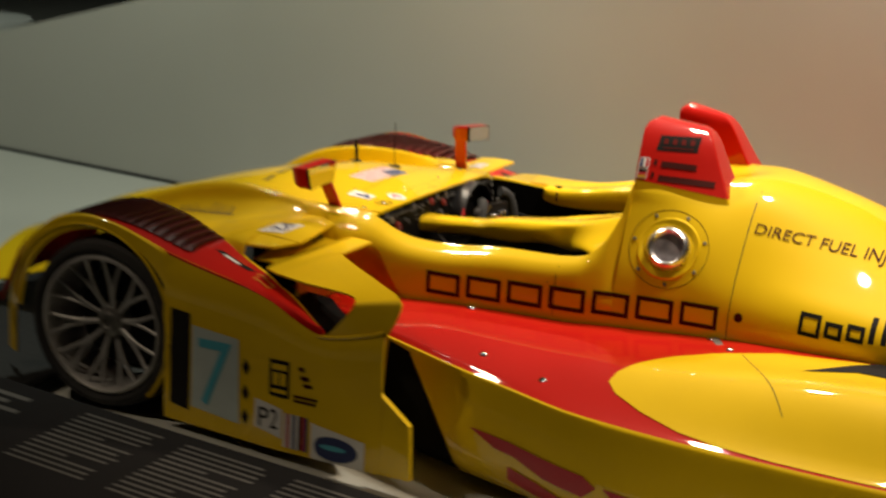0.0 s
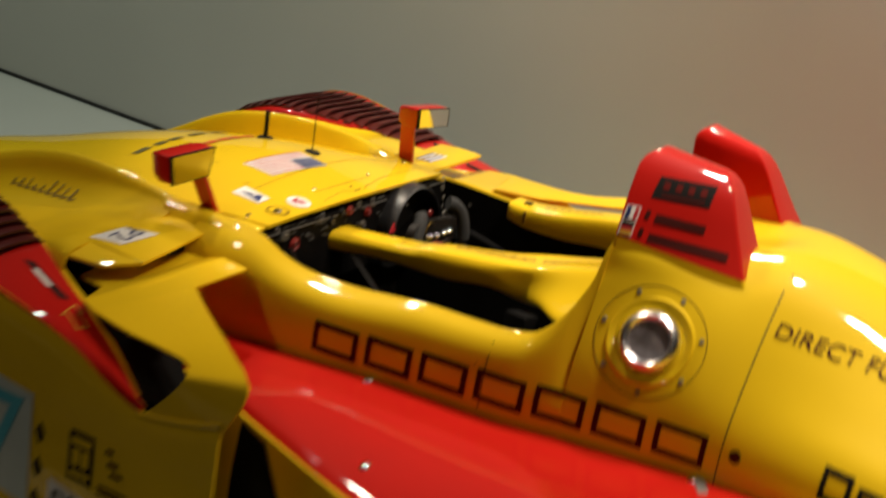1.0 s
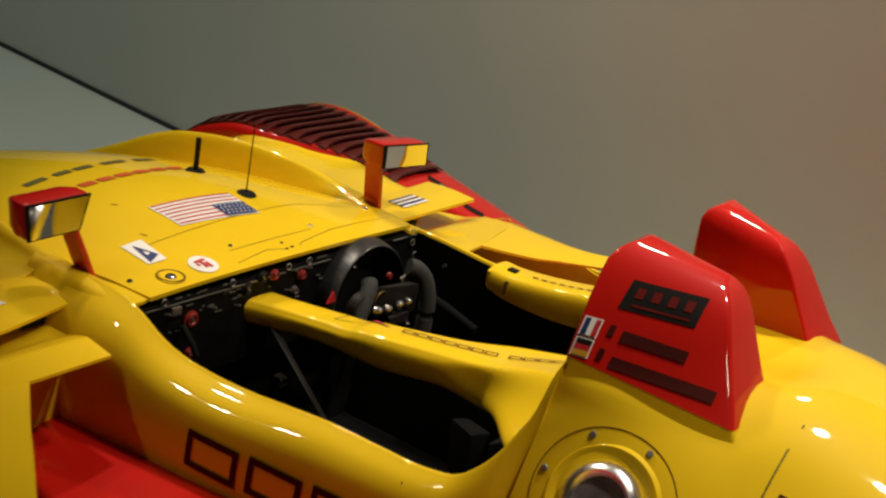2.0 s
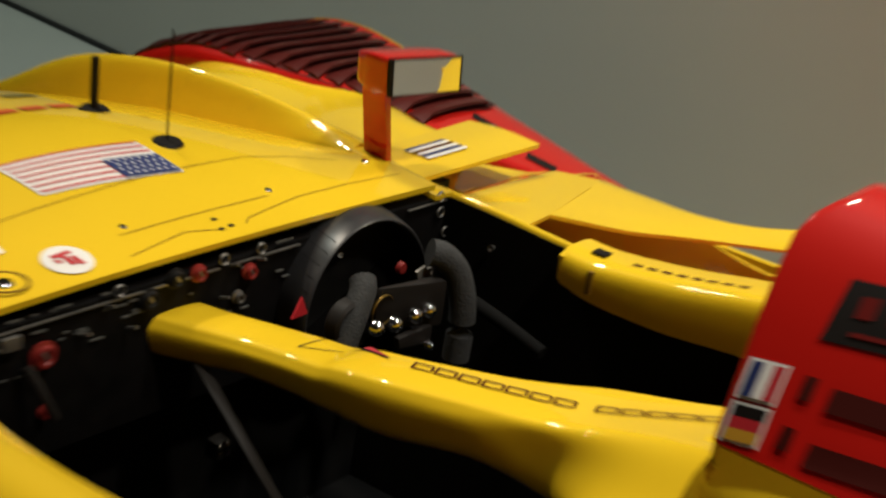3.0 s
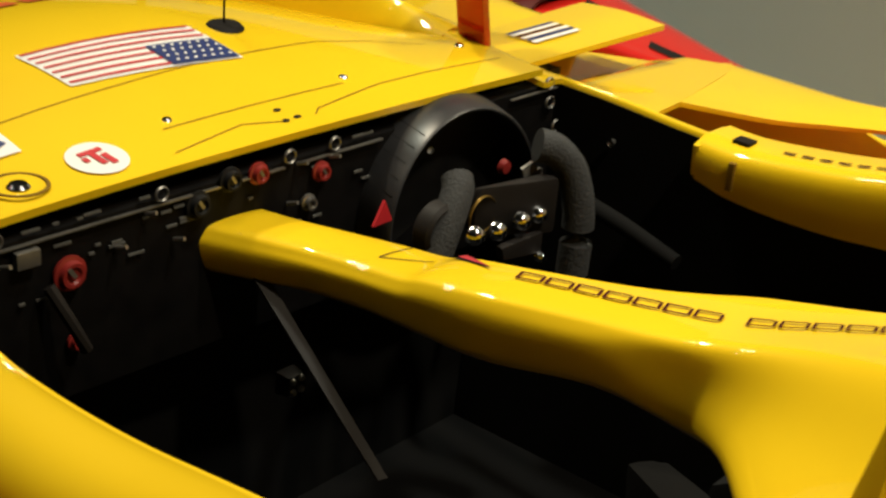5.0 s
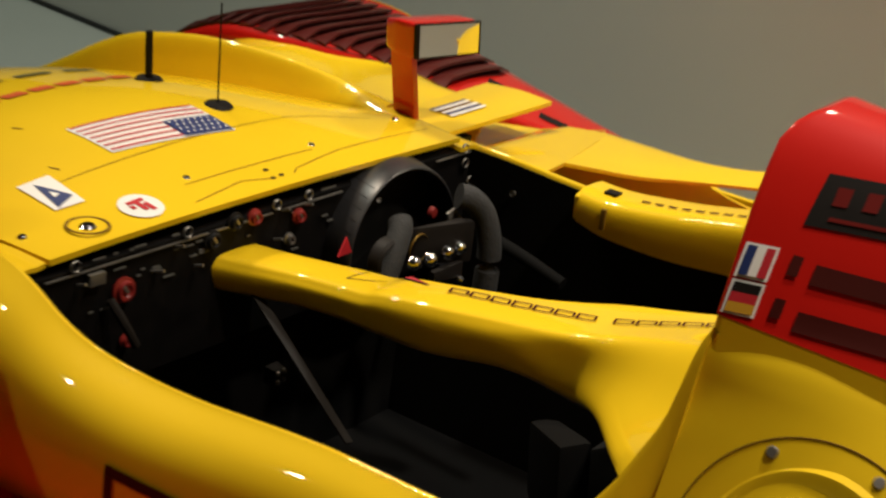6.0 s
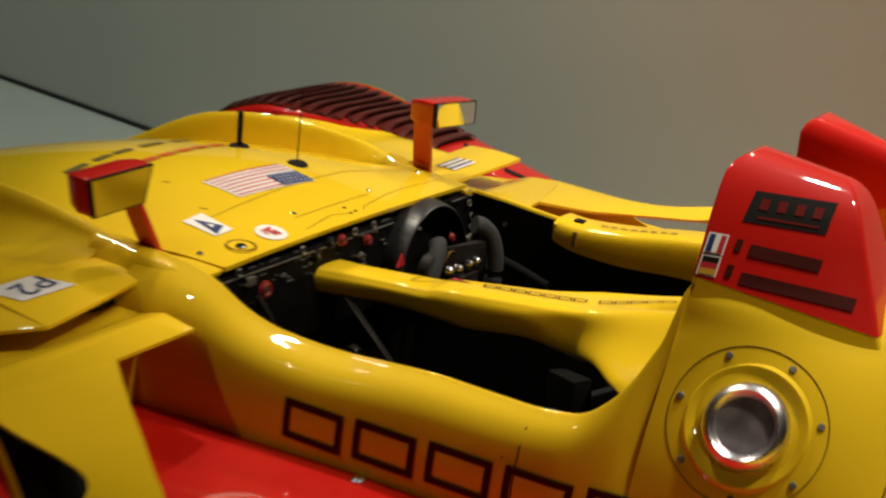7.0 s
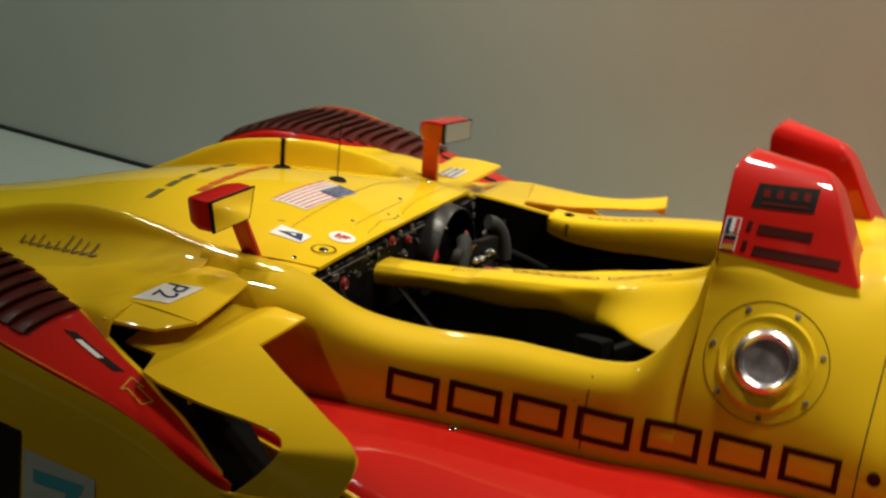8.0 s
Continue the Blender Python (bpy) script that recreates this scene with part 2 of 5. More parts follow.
for nm, b in (("wall_north", (-12, 12, 8.8, 9, 0, 4.6)), ("wall_south", (-12, 12, -9, -8.8, 0, 4.6)), ("wall_west", (-12, -11.8, -8.8, 8.8, 0, 4.6)), ("wall_east", (11.8, 12, -8.8, 8.8, 0, 4.6))):
    tagged(obj(nm, box_bm(*b), NAVY if nm in ("wall_north", "wall_west") else CEIL, smooth=False), kind="structure")
tagged(obj("ceiling", box_bm(-12, 12, -9, 9, 4.6, 4.8), CEIL, smooth=False), kind="structure")

column = obj("column", moved(lathe_bm([(0.0, 0.0), (0.30, 0.0), (0.30, 0.02), (0.26, 0.03), (0.26, 0.53), (0.31, 0.54), (0.31, 0.57), (0.0, 0.57)], 28), Matrix.Translation((-3.50, 2.60, 0))), material("pale_grey_paint", (0.45, 0.47, 0.45), 0.6, vary=0.08), smooth=False)
tagged(column, "pale grey round plinth behind the ramp wall", "plinth")
# ---------------------------------------------------------------- the racing car
car = thing("racing_car", "yellow and red open-top racing sports car on show", "racing car")

# bonnet: height along the middle and along the edge, over x
BX = [-1.0, -0.6, -0.34, -0.02, 0.14, 0.27, 0.40, 0.52, 0.60, 0.70]
BC = [0.26, 0.430, 0.512, 0.606, 0.638, 0.662, 0.670, 0.656, 0.642, 0.630]
BE = [0.12, 0.24, 0.335, 0.500, 0.562, 0.589, 0.606, 0.622, 0.628, 0.626]


HOOD_MID, HOOD_HALF = 0.035, 0.378        # middle line and half width of the bonnet


def hood_z(x, y):
    c, e = interp(x, BX, BC), interp(x, BX, BE)
    return c + (e - c) * min(1.3, (abs(y - HOOD_MID) / HOOD_HALF) ** 2)


def dash_x(y):
    """The bonnet's rear edge."""
    return 0.668 + 0.050 * (y - 0.035)


rows = []
for f in np.linspace(0, 1, 15):
    row = []
    for y in np.linspace(HOOD_MID - HOOD_HALF, HOOD_MID + HOOD_HALF, 11):
        x = -1.0 + f * (dash_x(y) + 1.0)
        row.append((x, y, hood_z(x, y)))
    rows.append(row)
hood = part("bonnet", sheet(rows, 44, 24, 0.008), YELLOW, car, "glossy yellow bonnet")

# outer crest of the front wings, seen from the side
OX = [-0.36, -0.33, -0.25, -0.118, 0.05, 0.314, 0.631, 0.906, 0.957, 1.03, 1.10, 1.135]
OZ = [0.30, 0.42, 0.54, 0.638, 0.652, 0.577, 0.508, 0.430, 0.420, 0.432, 0.452, 0.465]
# crest of the inner flank
CX = [-0.60, -0.40, -0.25, -0.10, 0.0, 0.1, 0.2, 0.3, 0.4, 0.52, 0.62]
CZ = [0.35, 0.445, 0.522, 0.598, 0.632, 0.650, 0.652, 0.645, 0.634, 0.626, 0.622]
CZL = [0.40, 0.500, 0.548, 0.602, 0.632, 0.650, 0.652, 0.645, 0.634, 0.626, 0.622]
# ridge of the slatted panel
LX = [-0.36, -0.25, -0.1, 0.0, 0.1, 0.2, 0.30, 0.45, 0.60, 0.80, 0.95]
LZ = [0.39, 0.545, 0.622, 0.636, 0.634, 0.622, 0.592, 0.553, 0.525, 0.480, 0.439]


def inner_y(x):
    return float(np.interp(x, [-0.36, 0.0, 0.34, 0.60, 0.955], [0.63, 0.63, 0.738, 0.868, 0.971]))


def droop(rows, s):
    """Mirrors rows for the right wing, which hangs a little lower outside."""
    return [[(x, y * s, z - ((0.085 - 0.035 * max(0.0, min(1.0, (x - 0.1) / 0.2))) * max(0, y - 0.40) + 0.006 if s > 0 else 0)) for x, y, z in r] for r in rows]


def valley_z(x):
    return interp(x, [-0.5, -0.3, -0.1, 0.1, 0.3, 0.45, 0.56], [0.33, 0.43, 0.515, 0.562, 0.588, 0.594, 0.586])


def right_wing(x, y, z=0.0):
    """The right wing sits a little further back and further out than the left one."""
    inner = max(0.0, min(0.065, 0.01 + 0.2 * (x - 0.09)))
    k = max(0.0, min(1.0, (y - 0.40) / 0.45))
    return (x + 0.06 * max(0.0, min(1.0, (0.8 - x) / 0.2)), y + inner + (0.03 - inner) * k, z)


def left_wing(x, y, z=0.0):
    """The left wing draws in towards its wheel."""
    k = max(0.0, min(1.0, (-y - 0.50) / 0.45))
    x += (float(np.interp(x, [0.55, 0.69, 0.957, 1.135, 1.23], [0.55, 0.655, 0.815, 1.005, 1.10])) - x) * min(1.0, 2 * k) if 0.55 < x < 1.23 else (-0.13 * k if x >= 1.23 else 0.0)
    d = k * max(-0.02, min(0.11, 0.11 - 0.13 * (x - 0.2)))
    return (x - 0.62 * d, y + d, max(min(z, 0.03), z - 0.40 * d))


straight = {}                              # left wing surfaces before they are drawn in


def wing_part(s, name, bm, mat, parent, label="", smooth=True):
    before = BVHTree.FromBMesh(bm) if s < 0 else None
    for v in bm.verts:
        v.co = right_wing(*v.co) if s > 0 else left_wing(*v.co)
    ob = part(name, bm, mat, parent, label, smooth)
    if s < 0:
        straight[ob.name] = before
    return ob


def along(rows, nu, nv, smooth):
    """Points of a plate through rows of points, in straight or smooth steps from row to row."""
    R = np.array([curve_points(r, nv) if len(r) > 3 else np.array([np.array(r[0]) + (np.array(r[-1]) - np.array(r[0])) * t for t in np.linspace(0, 1, nv + 1)]) if len(r) == 2 else
                  np.array([[np.interp(t, [0, 0.45, 1], [p[a] for p in r]) for a in range(3)] for t in np.linspace(0, 1, nv + 1)]) for r in rows])
    if smooth:
        return np.array([curve_points(R[:, j], nu) for j in range(nv + 1)]).transpose(1, 0, 2)
    out = []
    for a, b in zip(R, R[1:]):
        out += [a + (b - a) * t for t in np.linspace(0, 1, nu, endpoint=False)]
    return np.array(out + [R[-1]])


# plates of the wings: rows from the inner to the outer edge, before and behind the notch
PLATES = {
    -1: ([[(0.40, 0.42, 0.540), (0.40, 0.68, 0.510)], [(0.56, 0.44, 0.546), (0.505, 0.735, 0.530)], [(0.61, 0.45, 0.563), (0.545, 0.845, 0.541)],
          [(0.686, 0.466, 0.563), (0.678, 0.645, 0.562), (0.595, 0.868, 0.539)]],
         [[(0.678, 0.645, 0.562), (0.595, 0.868, 0.539)], [(0.78, 0.735, 0.561), (0.70, 0.889, 0.534)], [(0.88, 0.818, 0.561), (0.80, 0.899, 0.532)], [(0.95, 0.878, 0.561), (0.853, 0.911, 0.531)],
          [(1.00, 0.918, 0.560), (0.882, 0.930, 0.528)], [(1.032, 0.950, 0.554), (0.889, 0.950, 0.516)], [(1.040, 0.963, 0.535), (0.868, 0.953, 0.482)],
          [(1.030, 0.969, 0.500), (0.834, 0.951, 0.442)], [(1.004, 0.9712, 0.450), (0.797, 0.9470, 0.404)]]),
    1: ([[(0.46, 0.44, 0.562), (0.46, 0.70, 0.540)], [(0.635, 0.465, 0.560), (0.60, 0.78, 0.538)], [(0.674, 0.472, 0.590), (0.652, 0.785, 0.556)],
         [(0.800, 0.470, 0.590), (0.787, 0.555, 0.584), (0.715, 0.815, 0.555)]],
        [[(0.787, 0.555, 0.584), (0.745, 0.72, 0.568), (0.715, 0.815, 0.555), (0.70, 0.86, 0.51)], [(0.858, 0.652, 0.561), (0.82, 0.75, 0.560), (0.79, 0.830, 0.550), (0.78, 0.87, 0.51)],
         [(0.90, 0.725, 0.549), (0.89, 0.79, 0.553), (0.88, 0.835, 0.549), (0.87, 0.88, 0.51)], [(0.955, 0.790, 0.542), (0.956, 0.83, 0.549), (0.957, 0.868, 0.549), (0.95, 0.91, 0.51)],
         [(1.03, 0.860, 0.538), (1.028, 0.89, 0.548), (1.025, 0.925, 0.553), (1.02, 0.955, 0.51)], [(1.065, 0.905, 0.540), (1.06, 0.925, 0.551), (1.055, 0.948, 0.556), (1.05, 0.965, 0.50)]]),
}


def wing_plate_bm(s):
    front, rear = PLATES[s]
    return merged([grid_bm(along(flip(front, s), 6, 14, False), 0.006), grid_bm(along(flip(rear, s), 44, 14, True), 0.006)])


wing_reds = {}
for s in (-1, 1):
    sh = 0.0 if s < 0 else 0.05           # the right shelf lies a little further back
    rows = []
    for x in np.linspace(-0.26 if s < 0 else -0.60, 0.42 + sh, 14):
        cy, cz = 0.365 + 0.02 * max(0, (x - 0.3) / 0.3), (interp(x, CX, CZL) if s < 0 else interp(x - 0.01, CX, CZ) + float(np.interp(x, [-0.2, 0.0, 0.3, 0.45], [-0.006, 0.008, 0.010, 0.0])))
        hz, vz = hood_z(x, HOOD_MID + HOOD_HALF), valley_z(min(x, 0.56))
        if s > 0:
            vz = max(vz, min(cz, interp(x, LX, LZ)) - 0.050)
        else:
            vz -= 0.028 * max(0.0, min(1.0, (0.36 - x) / 0.2))
        d = max(0.004, cz - vz)
        edge = min(inner_y(x), float(np.interp(x, [0.15, 0.40], [0.78, 0.665]))) if s > 0 else inner_y(x)
        e = 0.0 if s > 0 else 1.0
        rows.append([(x, 0.346, min(hz, cz) - 0.004), (x, 0.354, (hz + cz) / 2), (x, cy, cz), (x, cy + 0.02 - 0.006 * e, cz - (0.12 - 0.03 * e) * d), (x, cy + 0.055 - 0.027 * e, cz - 0.5 * d),
                     (x, 0.47 - 0.035 * e, vz + 0.12 * d), (x, 0.56 - 0.04 * e, vz), (x, edge - 0.03, vz - 0.002), (x, edge + 0.01, min(vz, interp(x, LX, LZ) - 0.03))])
    flank_in = wing_part(s, "wing_flank", sheet(flip(rows, s), 40, 36, 0.006), YELLOW, car)
    rows = [[(x, 0.346, hood_z(x, HOOD_MID + HOOD_HALF) - 0.004), (x, 0.358, interp(x, CX, CZ) - 0.001), (x, 0.374, interp(x, CX, CZ)), (x, 0.396, interp(x, CX, CZ) - 0.008), (x, 0.412, interp(x, CX, CZ) - 0.035)] for x in (0.40 + sh, 0.50 + 0.5 * sh, 0.58, 0.645)]
    if s > 0:
        rows = [[(x, y, z - 0.012 * (x - 0.40) / 0.24) for x, y, z in r] for r in rows]
    wing_part(s, "mirror_mount_panel", sheet(flip(rows, s), 10, 12, 0.006), YELLOW, car)
    if s < 0:
        left_wing_flank = flank_in
    # slatted red panel and stripe
    rows = []
    for x in np.linspace(-0.35, 0.955 if s < 0 else 0.74, 18):
        oz, lz, iy = interp(x, OX, OZ), interp(x, LX, LZ), inner_y(x)
        w = 0.975 - iy
        rows.append([(x, 0.979, oz - 0.002), (x, 0.979 - 0.18 * w, oz + (lz - oz) * 0.7), (x, 0.979 - 0.5 * w, lz), (x, 0.979 - 0.8 * w, lz - 0.003), (x, 0.979 - w, lz - 0.016 if x < 0.33 else lz - 0.012), (x, 0.977 - w, lz - 0.075)])
    red = wing_part(s, "slatted_panel", sheet(droop(rows, s), 52, 30, 0.006), RED, car, "glossy red wheel-arch panel with dark slats")
    wing_reds[s] = red
    # narrow yellow rim along the inside of the red stripe
    rows = [[(x, inner_y(x) - 0.012, interp(x, LX, LZ) - (0.018 if x < 0.33 else 0.013)), (x, inner_y(x) + 0.004, interp(x, LX, LZ) - (0.014 if x < 0.33 else 0.010))] for x in np.linspace(-0.3, 0.95, 16)]
    rows = [[a, tuple((np.array(a) + np.array(b)) / 2 + (0, 0, 0.002)), b] for a, b in rows]
    if s < 0:
        wing_part(s, "stripe_rim", sheet(droop(rows, s), 40, 4, 0.012), YELLOW, car)
    # side panel with the wheel opening
    P = []
    xs = np.concatenate([np.linspace(-0.36, -0.301, 6), -0.301 * np.cos(np.linspace(0.03, math.pi - 0.42, 26)), np.linspace(0.281, 1.135, 16)])
    for x in xs:
        top = interp(x, OX, OZ) - (0.056 if s > 0 and x < 0.7 else 0)
        top = max(top, 0.448) if s > 0 and x > 0.7 else top
        arch = 0.325 + math.sqrt(max(0.0, 0.292 ** 2 - (x - 0.03) ** 2)) if s < 0 else 0.325 + math.sqrt(max(0.0, 0.302 ** 2 - x * x))
        low = 0.05 if x > 0.28 else (0.16 if x < -0.3005 else arch)
        low = min(low, top - (0.004 if s < 0 else 0.03))
        bow = 0.06 * max(0.0, (-0.22 - x) / 0.14) ** 2
        P.append([(x, s * (0.985 - bow - 0.010 * max(0, (t - 0.9) / 0.1) ** 2), low + (top - low) * t) for t in (0, 0.25, 0.5, 0.75, 0.9, 0.96, 1.0)])
    panel = wing_part(s, "side_panel", grid_bm(P, 0.006), YELLOW, car)
    if s < 0:
        left_panel = panel
    if s < 0:
        wing_part(s, "panel_edge", tube_bm([(x, -0.9775, interp(x, OX, OZ) - 0.002) for x in np.linspace(0.93, 1.132, 18)], 0.006, 8), YELLOW, car)
        wing_part(s, "arch_lip", tube_bm([(0.300 * math.cos(a), s * 0.983, 0.325 + 0.302 * math.sin(a)) for a in np.linspace(-0.75, math.pi + 0.3, 40)], 0.006, 6), YELLOW, car)
    # rear lower corner of the side panel
    wing_part(s, "sill_corner", hull_bm([(x, s * y, z) for y in (0.962, 0.9835) for x, z in ((1.115, 0.285), (1.13, 0.285), (1.222, 0.21), (1.23, 0.05), (1.115, 0.05))], 0.004), YELLOW, car)
    # upper shelf between cockpit and wing
    rows = [[(x + sh, s * y, valley_z(x) + 0.004 + (0.018 if s > 0 else 0) * (x - 0.3) / 0.2) for y in (0.38, 0.46, 0.54, 0.62, 0.685)] for x in (0.405, 0.44, 0.48)]
    rows.append([(0.525 + sh + 0.04 * (y - 0.38) / 0.3 * (1 if s < 0 else 0.3), s * y, 0.590 + (0.020 if s > 0 else 0)) for y in (0.38, 0.46, 0.54, 0.62, 0.685)])
    if s < 0:
        wing_part(s, "shelf_end", hull_bm([(x, y, z - d) for x, y, z in ((0.40, -0.683, 0.598), (0.564, -0.683, 0.5895), (0.505, -0.745, 0.580), (0.40, -0.765, 0.582)) for d in (0.0, 0.007)], 0.001), YELLOW, car)
    shelf = wing_part(s, "upper_shelf", sheet(rows, 12, 8, 0.007), YELLOW, car)
    # dark block below the shelf: the duct's shade is put into its colour
    wing_part(s, "shelf_duct_shade", hull_bm([(x + sh, s * y, z) for y in (0.38, 0.50) for x, z in ((0.40, 0.578), (0.50, 0.577), (0.44, 0.54), (0.50, 0.545))]), TRIM, car)
    if s < 0:
        left_shelf = shelf
    else:
        right_shelf = shelf
    # lower plate: from under the shelf to a rounded corner that runs down into the side panel
    part("wing_plate", wing_plate_bm(s), YELLOW, car)
    if s > 0:
        # inner skin of the side panel, seen through the gap beside the cockpit
        rows = []
        for x in np.linspace(0.52, 1.13, 16):
            z = float(np.interp(x, [0.52, 0.82, 0.86, 0.90, 0.97, 1.00, 1.13], [0.535, 0.530, 0.500, 0.466, 0.452, 0.458, 0.49]))
            y = float(np.interp(x, [0.52, 0.64, 0.82, 0.90, 0.97, 1.13], [0.745, 0.79, 0.850, 0.93, 0.95, 0.95]))
            rows.append([(x, y, z), (x, y + 0.012, z - 0.03), (x, min(0.955, y + 0.05), 0.40), (x, min(0.955, y + 0.08), 0.30)])
        part("wing_inner_skin", sheet(rows, 26, 8, 0.004), YELLOW, car)
    # near-black blocks added inside the wing as painted shade, seen through the openings
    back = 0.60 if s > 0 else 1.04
    wing_part(s, "wing_well_shade", hull_bm([(x, s * y, z) for x, y in ((0.36, 0.60), (0.36, 0.95), (back, 0.95), (back, 0.92), (min(back, 0.70) - 0.01, 0.66)) for z in (0.10, 0.42)]), VOID, car)
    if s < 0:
        part("wing_well_shade", hull_bm([(x, y, z) for x, y in ((0.46, -0.62), (0.46, -0.88), (0.865, -0.94), (0.865, -0.88), (0.66, -0.66)) for z in (0.20, 0.425)]), VOID, car)
    # added near-black block, standing in for shade behind the wheel
    wing_part(s, "wheel_well_shade", box_bm(-0.33, 0.36, *sorted((s * 0.40, s * 0.66)), 0.08, 0.40), VOID, car)
    if s < 0:
        part("wing_turn_plate", box_bm(0.560, 0.566, -0.70, -0.44, 0.36, 0.538), YELLOW, car)

# ---------------------------------------------------------------- cockpit sides
LIP = [(0.50, 0.360, 0.628), (0.645, 0.374, 0.626), (0.68, 0.382, 0.612), (0.75, 0.385, 0.586), (0.82, 0.385, 0.576), (0.92, 0.385, 0.576), (1.0, 0.385, 0.584), (1.1, 0.385, 0.594), (1.2, 0.385, 0.596), (1.3, 0.387, 0.600), (1.36, 0.386, 0.612), (1.40, 0.381, 0.636), (1.44, 0.365, 0.676), (1.475, 0.332, 0.745), (1.490, 0.302, 0.825)]
RLIP = [(0.50, 0.440, 0.615), (0.645, 0.448, 0.609), (0.75, 0.452, 0.606), (0.88, 0.455, 0.598), (1.0, 0.452, 0.601), (1.1, 0.450, 0.612), (1.2, 0.449, 0.628), (1.3, 0.446, 0.642), (1.37, 0.436, 0.655), (1.42, 0.415, 0.672), (1.46, 0.380, 0.705), (1.485, 0.335, 0.765), (1.495, 0.300, 0.83)]


def rise(x):
    """The rear of the cockpit climbs to the front of the roll hoops."""
    return x if x < 1.33 else 1.33 + (x - 1.33) * 0.775


LIP = [(rise(x), y, z) for x, y, z in LIP]
RLIP = [(rise(x), y, z) for x, y, z in RLIP]
LPX = [p[0] for p in LIP]
RPX = [p[0] for p in RLIP]
for s in (-1, 1):
    rows = []
    for x in list(np.linspace(0.50, 1.34, 16)) + [rise(v) for v in (1.37, 1.39, 1.42, 1.445, 1.46, 1.475, 1.485, 1.495)]:
        X_, L_ = (LPX, LIP) if s < 0 else (RPX, RLIP)
        y, z = interp(x, X_, [p[1] for p in L_]), interp(x, X_, [p[2] for p in L_])
        by = float(np.interp(x, [0.5, 0.9, 1.34, 1.46], [0.455, 0.462, 0.442, 0.425])) + (0.06 * max(0.0, min(1.0, (1.50 - x) / 0.25)) if s > 0 else 0.0)
        k = max(0.0, min(1.0, (x - 1.345) / 0.10))
        q = lambda t: (x, y + 0.012 + (by - y - 0.012) * ((1 - k) * (1 - (1 - t) ** 2) + k * t), z - 0.004 - (z - 0.004 - 0.50) * t ** (1.35 - 0.35 * k))
        rows.append([(x, y - 0.002, z - 0.014), (x, y, z - 0.003), (x, y + 0.005, z), (x, y + 0.012, z - 0.004), q(0.3), q(0.6), q(1.0), (x, by + 0.002, 0.465), (x, by, 0.42), (x, by - 0.004, 0.36), (x, by - 0.004, 0.30)])
    flank = part("cockpit_side", sheet(flip(rows, s), 60, 40, 0.008), YELLOW, car)
    if s < 0:
        left_flank = flank

# ---------------------------------------------------------------- engine cover
rows = []
SEC = [  # x, then (y, z) from the spine down to the sill
    (1.457, [(0.0, 0.79), (0.16, 0.825), (0.297, 0.828), (0.325, 0.772), (0.360, 0.695), (0.402, 0.590), (0.424, 0.50), (0.426, 0.42), (0.424, 0.34)]),
    (1.55, [(0.0, 0.815), (0.15, 0.842), (0.272, 0.829), (0.317, 0.766), (0.357, 0.688), (0.401, 0.590), (0.422, 0.50), (0.422, 0.425), (0.420, 0.34)]),
    (1.69, [(0.0, 0.835), (0.14, 0.843), (0.228, 0.812), (0.294, 0.757), (0.351, 0.680), (0.398, 0.588), (0.416, 0.51), (0.414, 0.432), (0.412, 0.34)]),
    (1.83, [(0.0, 0.856), (0.11, 0.848), (0.205, 0.808), (0.278, 0.738), (0.345, 0.655), (0.396, 0.580), (0.420, 0.515), (0.424, 0.440), (0.422, 0.35)]),
    (2.07, [(0.0, 0.806), (0.09, 0.793), (0.18, 0.754), (0.27, 0.695), (0.365, 0.630), (0.437, 0.583), (0.470, 0.53), (0.472, 0.465), (0.470, 0.36)]),
    (2.37, [(0.0, 0.70), (0.09, 0.692), (0.18, 0.672), (0.29, 0.638), (0.405, 0.603), (0.487, 0.572), (0.522, 0.53), (0.524, 0.485), (0.522, 0.37)]),
    (2.87, [(0.0, 0.54), (0.10, 0.54), (0.2, 0.54), (0.32, 0.54), (0.45, 0.53), (0.53, 0.515), (0.55, 0.495), (0.56, 0.465), (0.56, 0.37)]),
    (3.50, [(0.0, 0.45), (0.10, 0.45), (0.2, 0.45), (0.32, 0.45), (0.45, 0.45), (0.53, 0.44), (0.55, 0.43), (0.56, 0.41), (0.56, 0.34)]),
]
for x, half in SEC:
    rows.append([(x, -y, z) for y, z in half[::-1]] + [(x, y, z) for y, z in half[1:]])
cover = part("engine_cover", sheet(rows, 70, 64, 0.008), YELLOW, car, "yellow engine cover with a long spine")

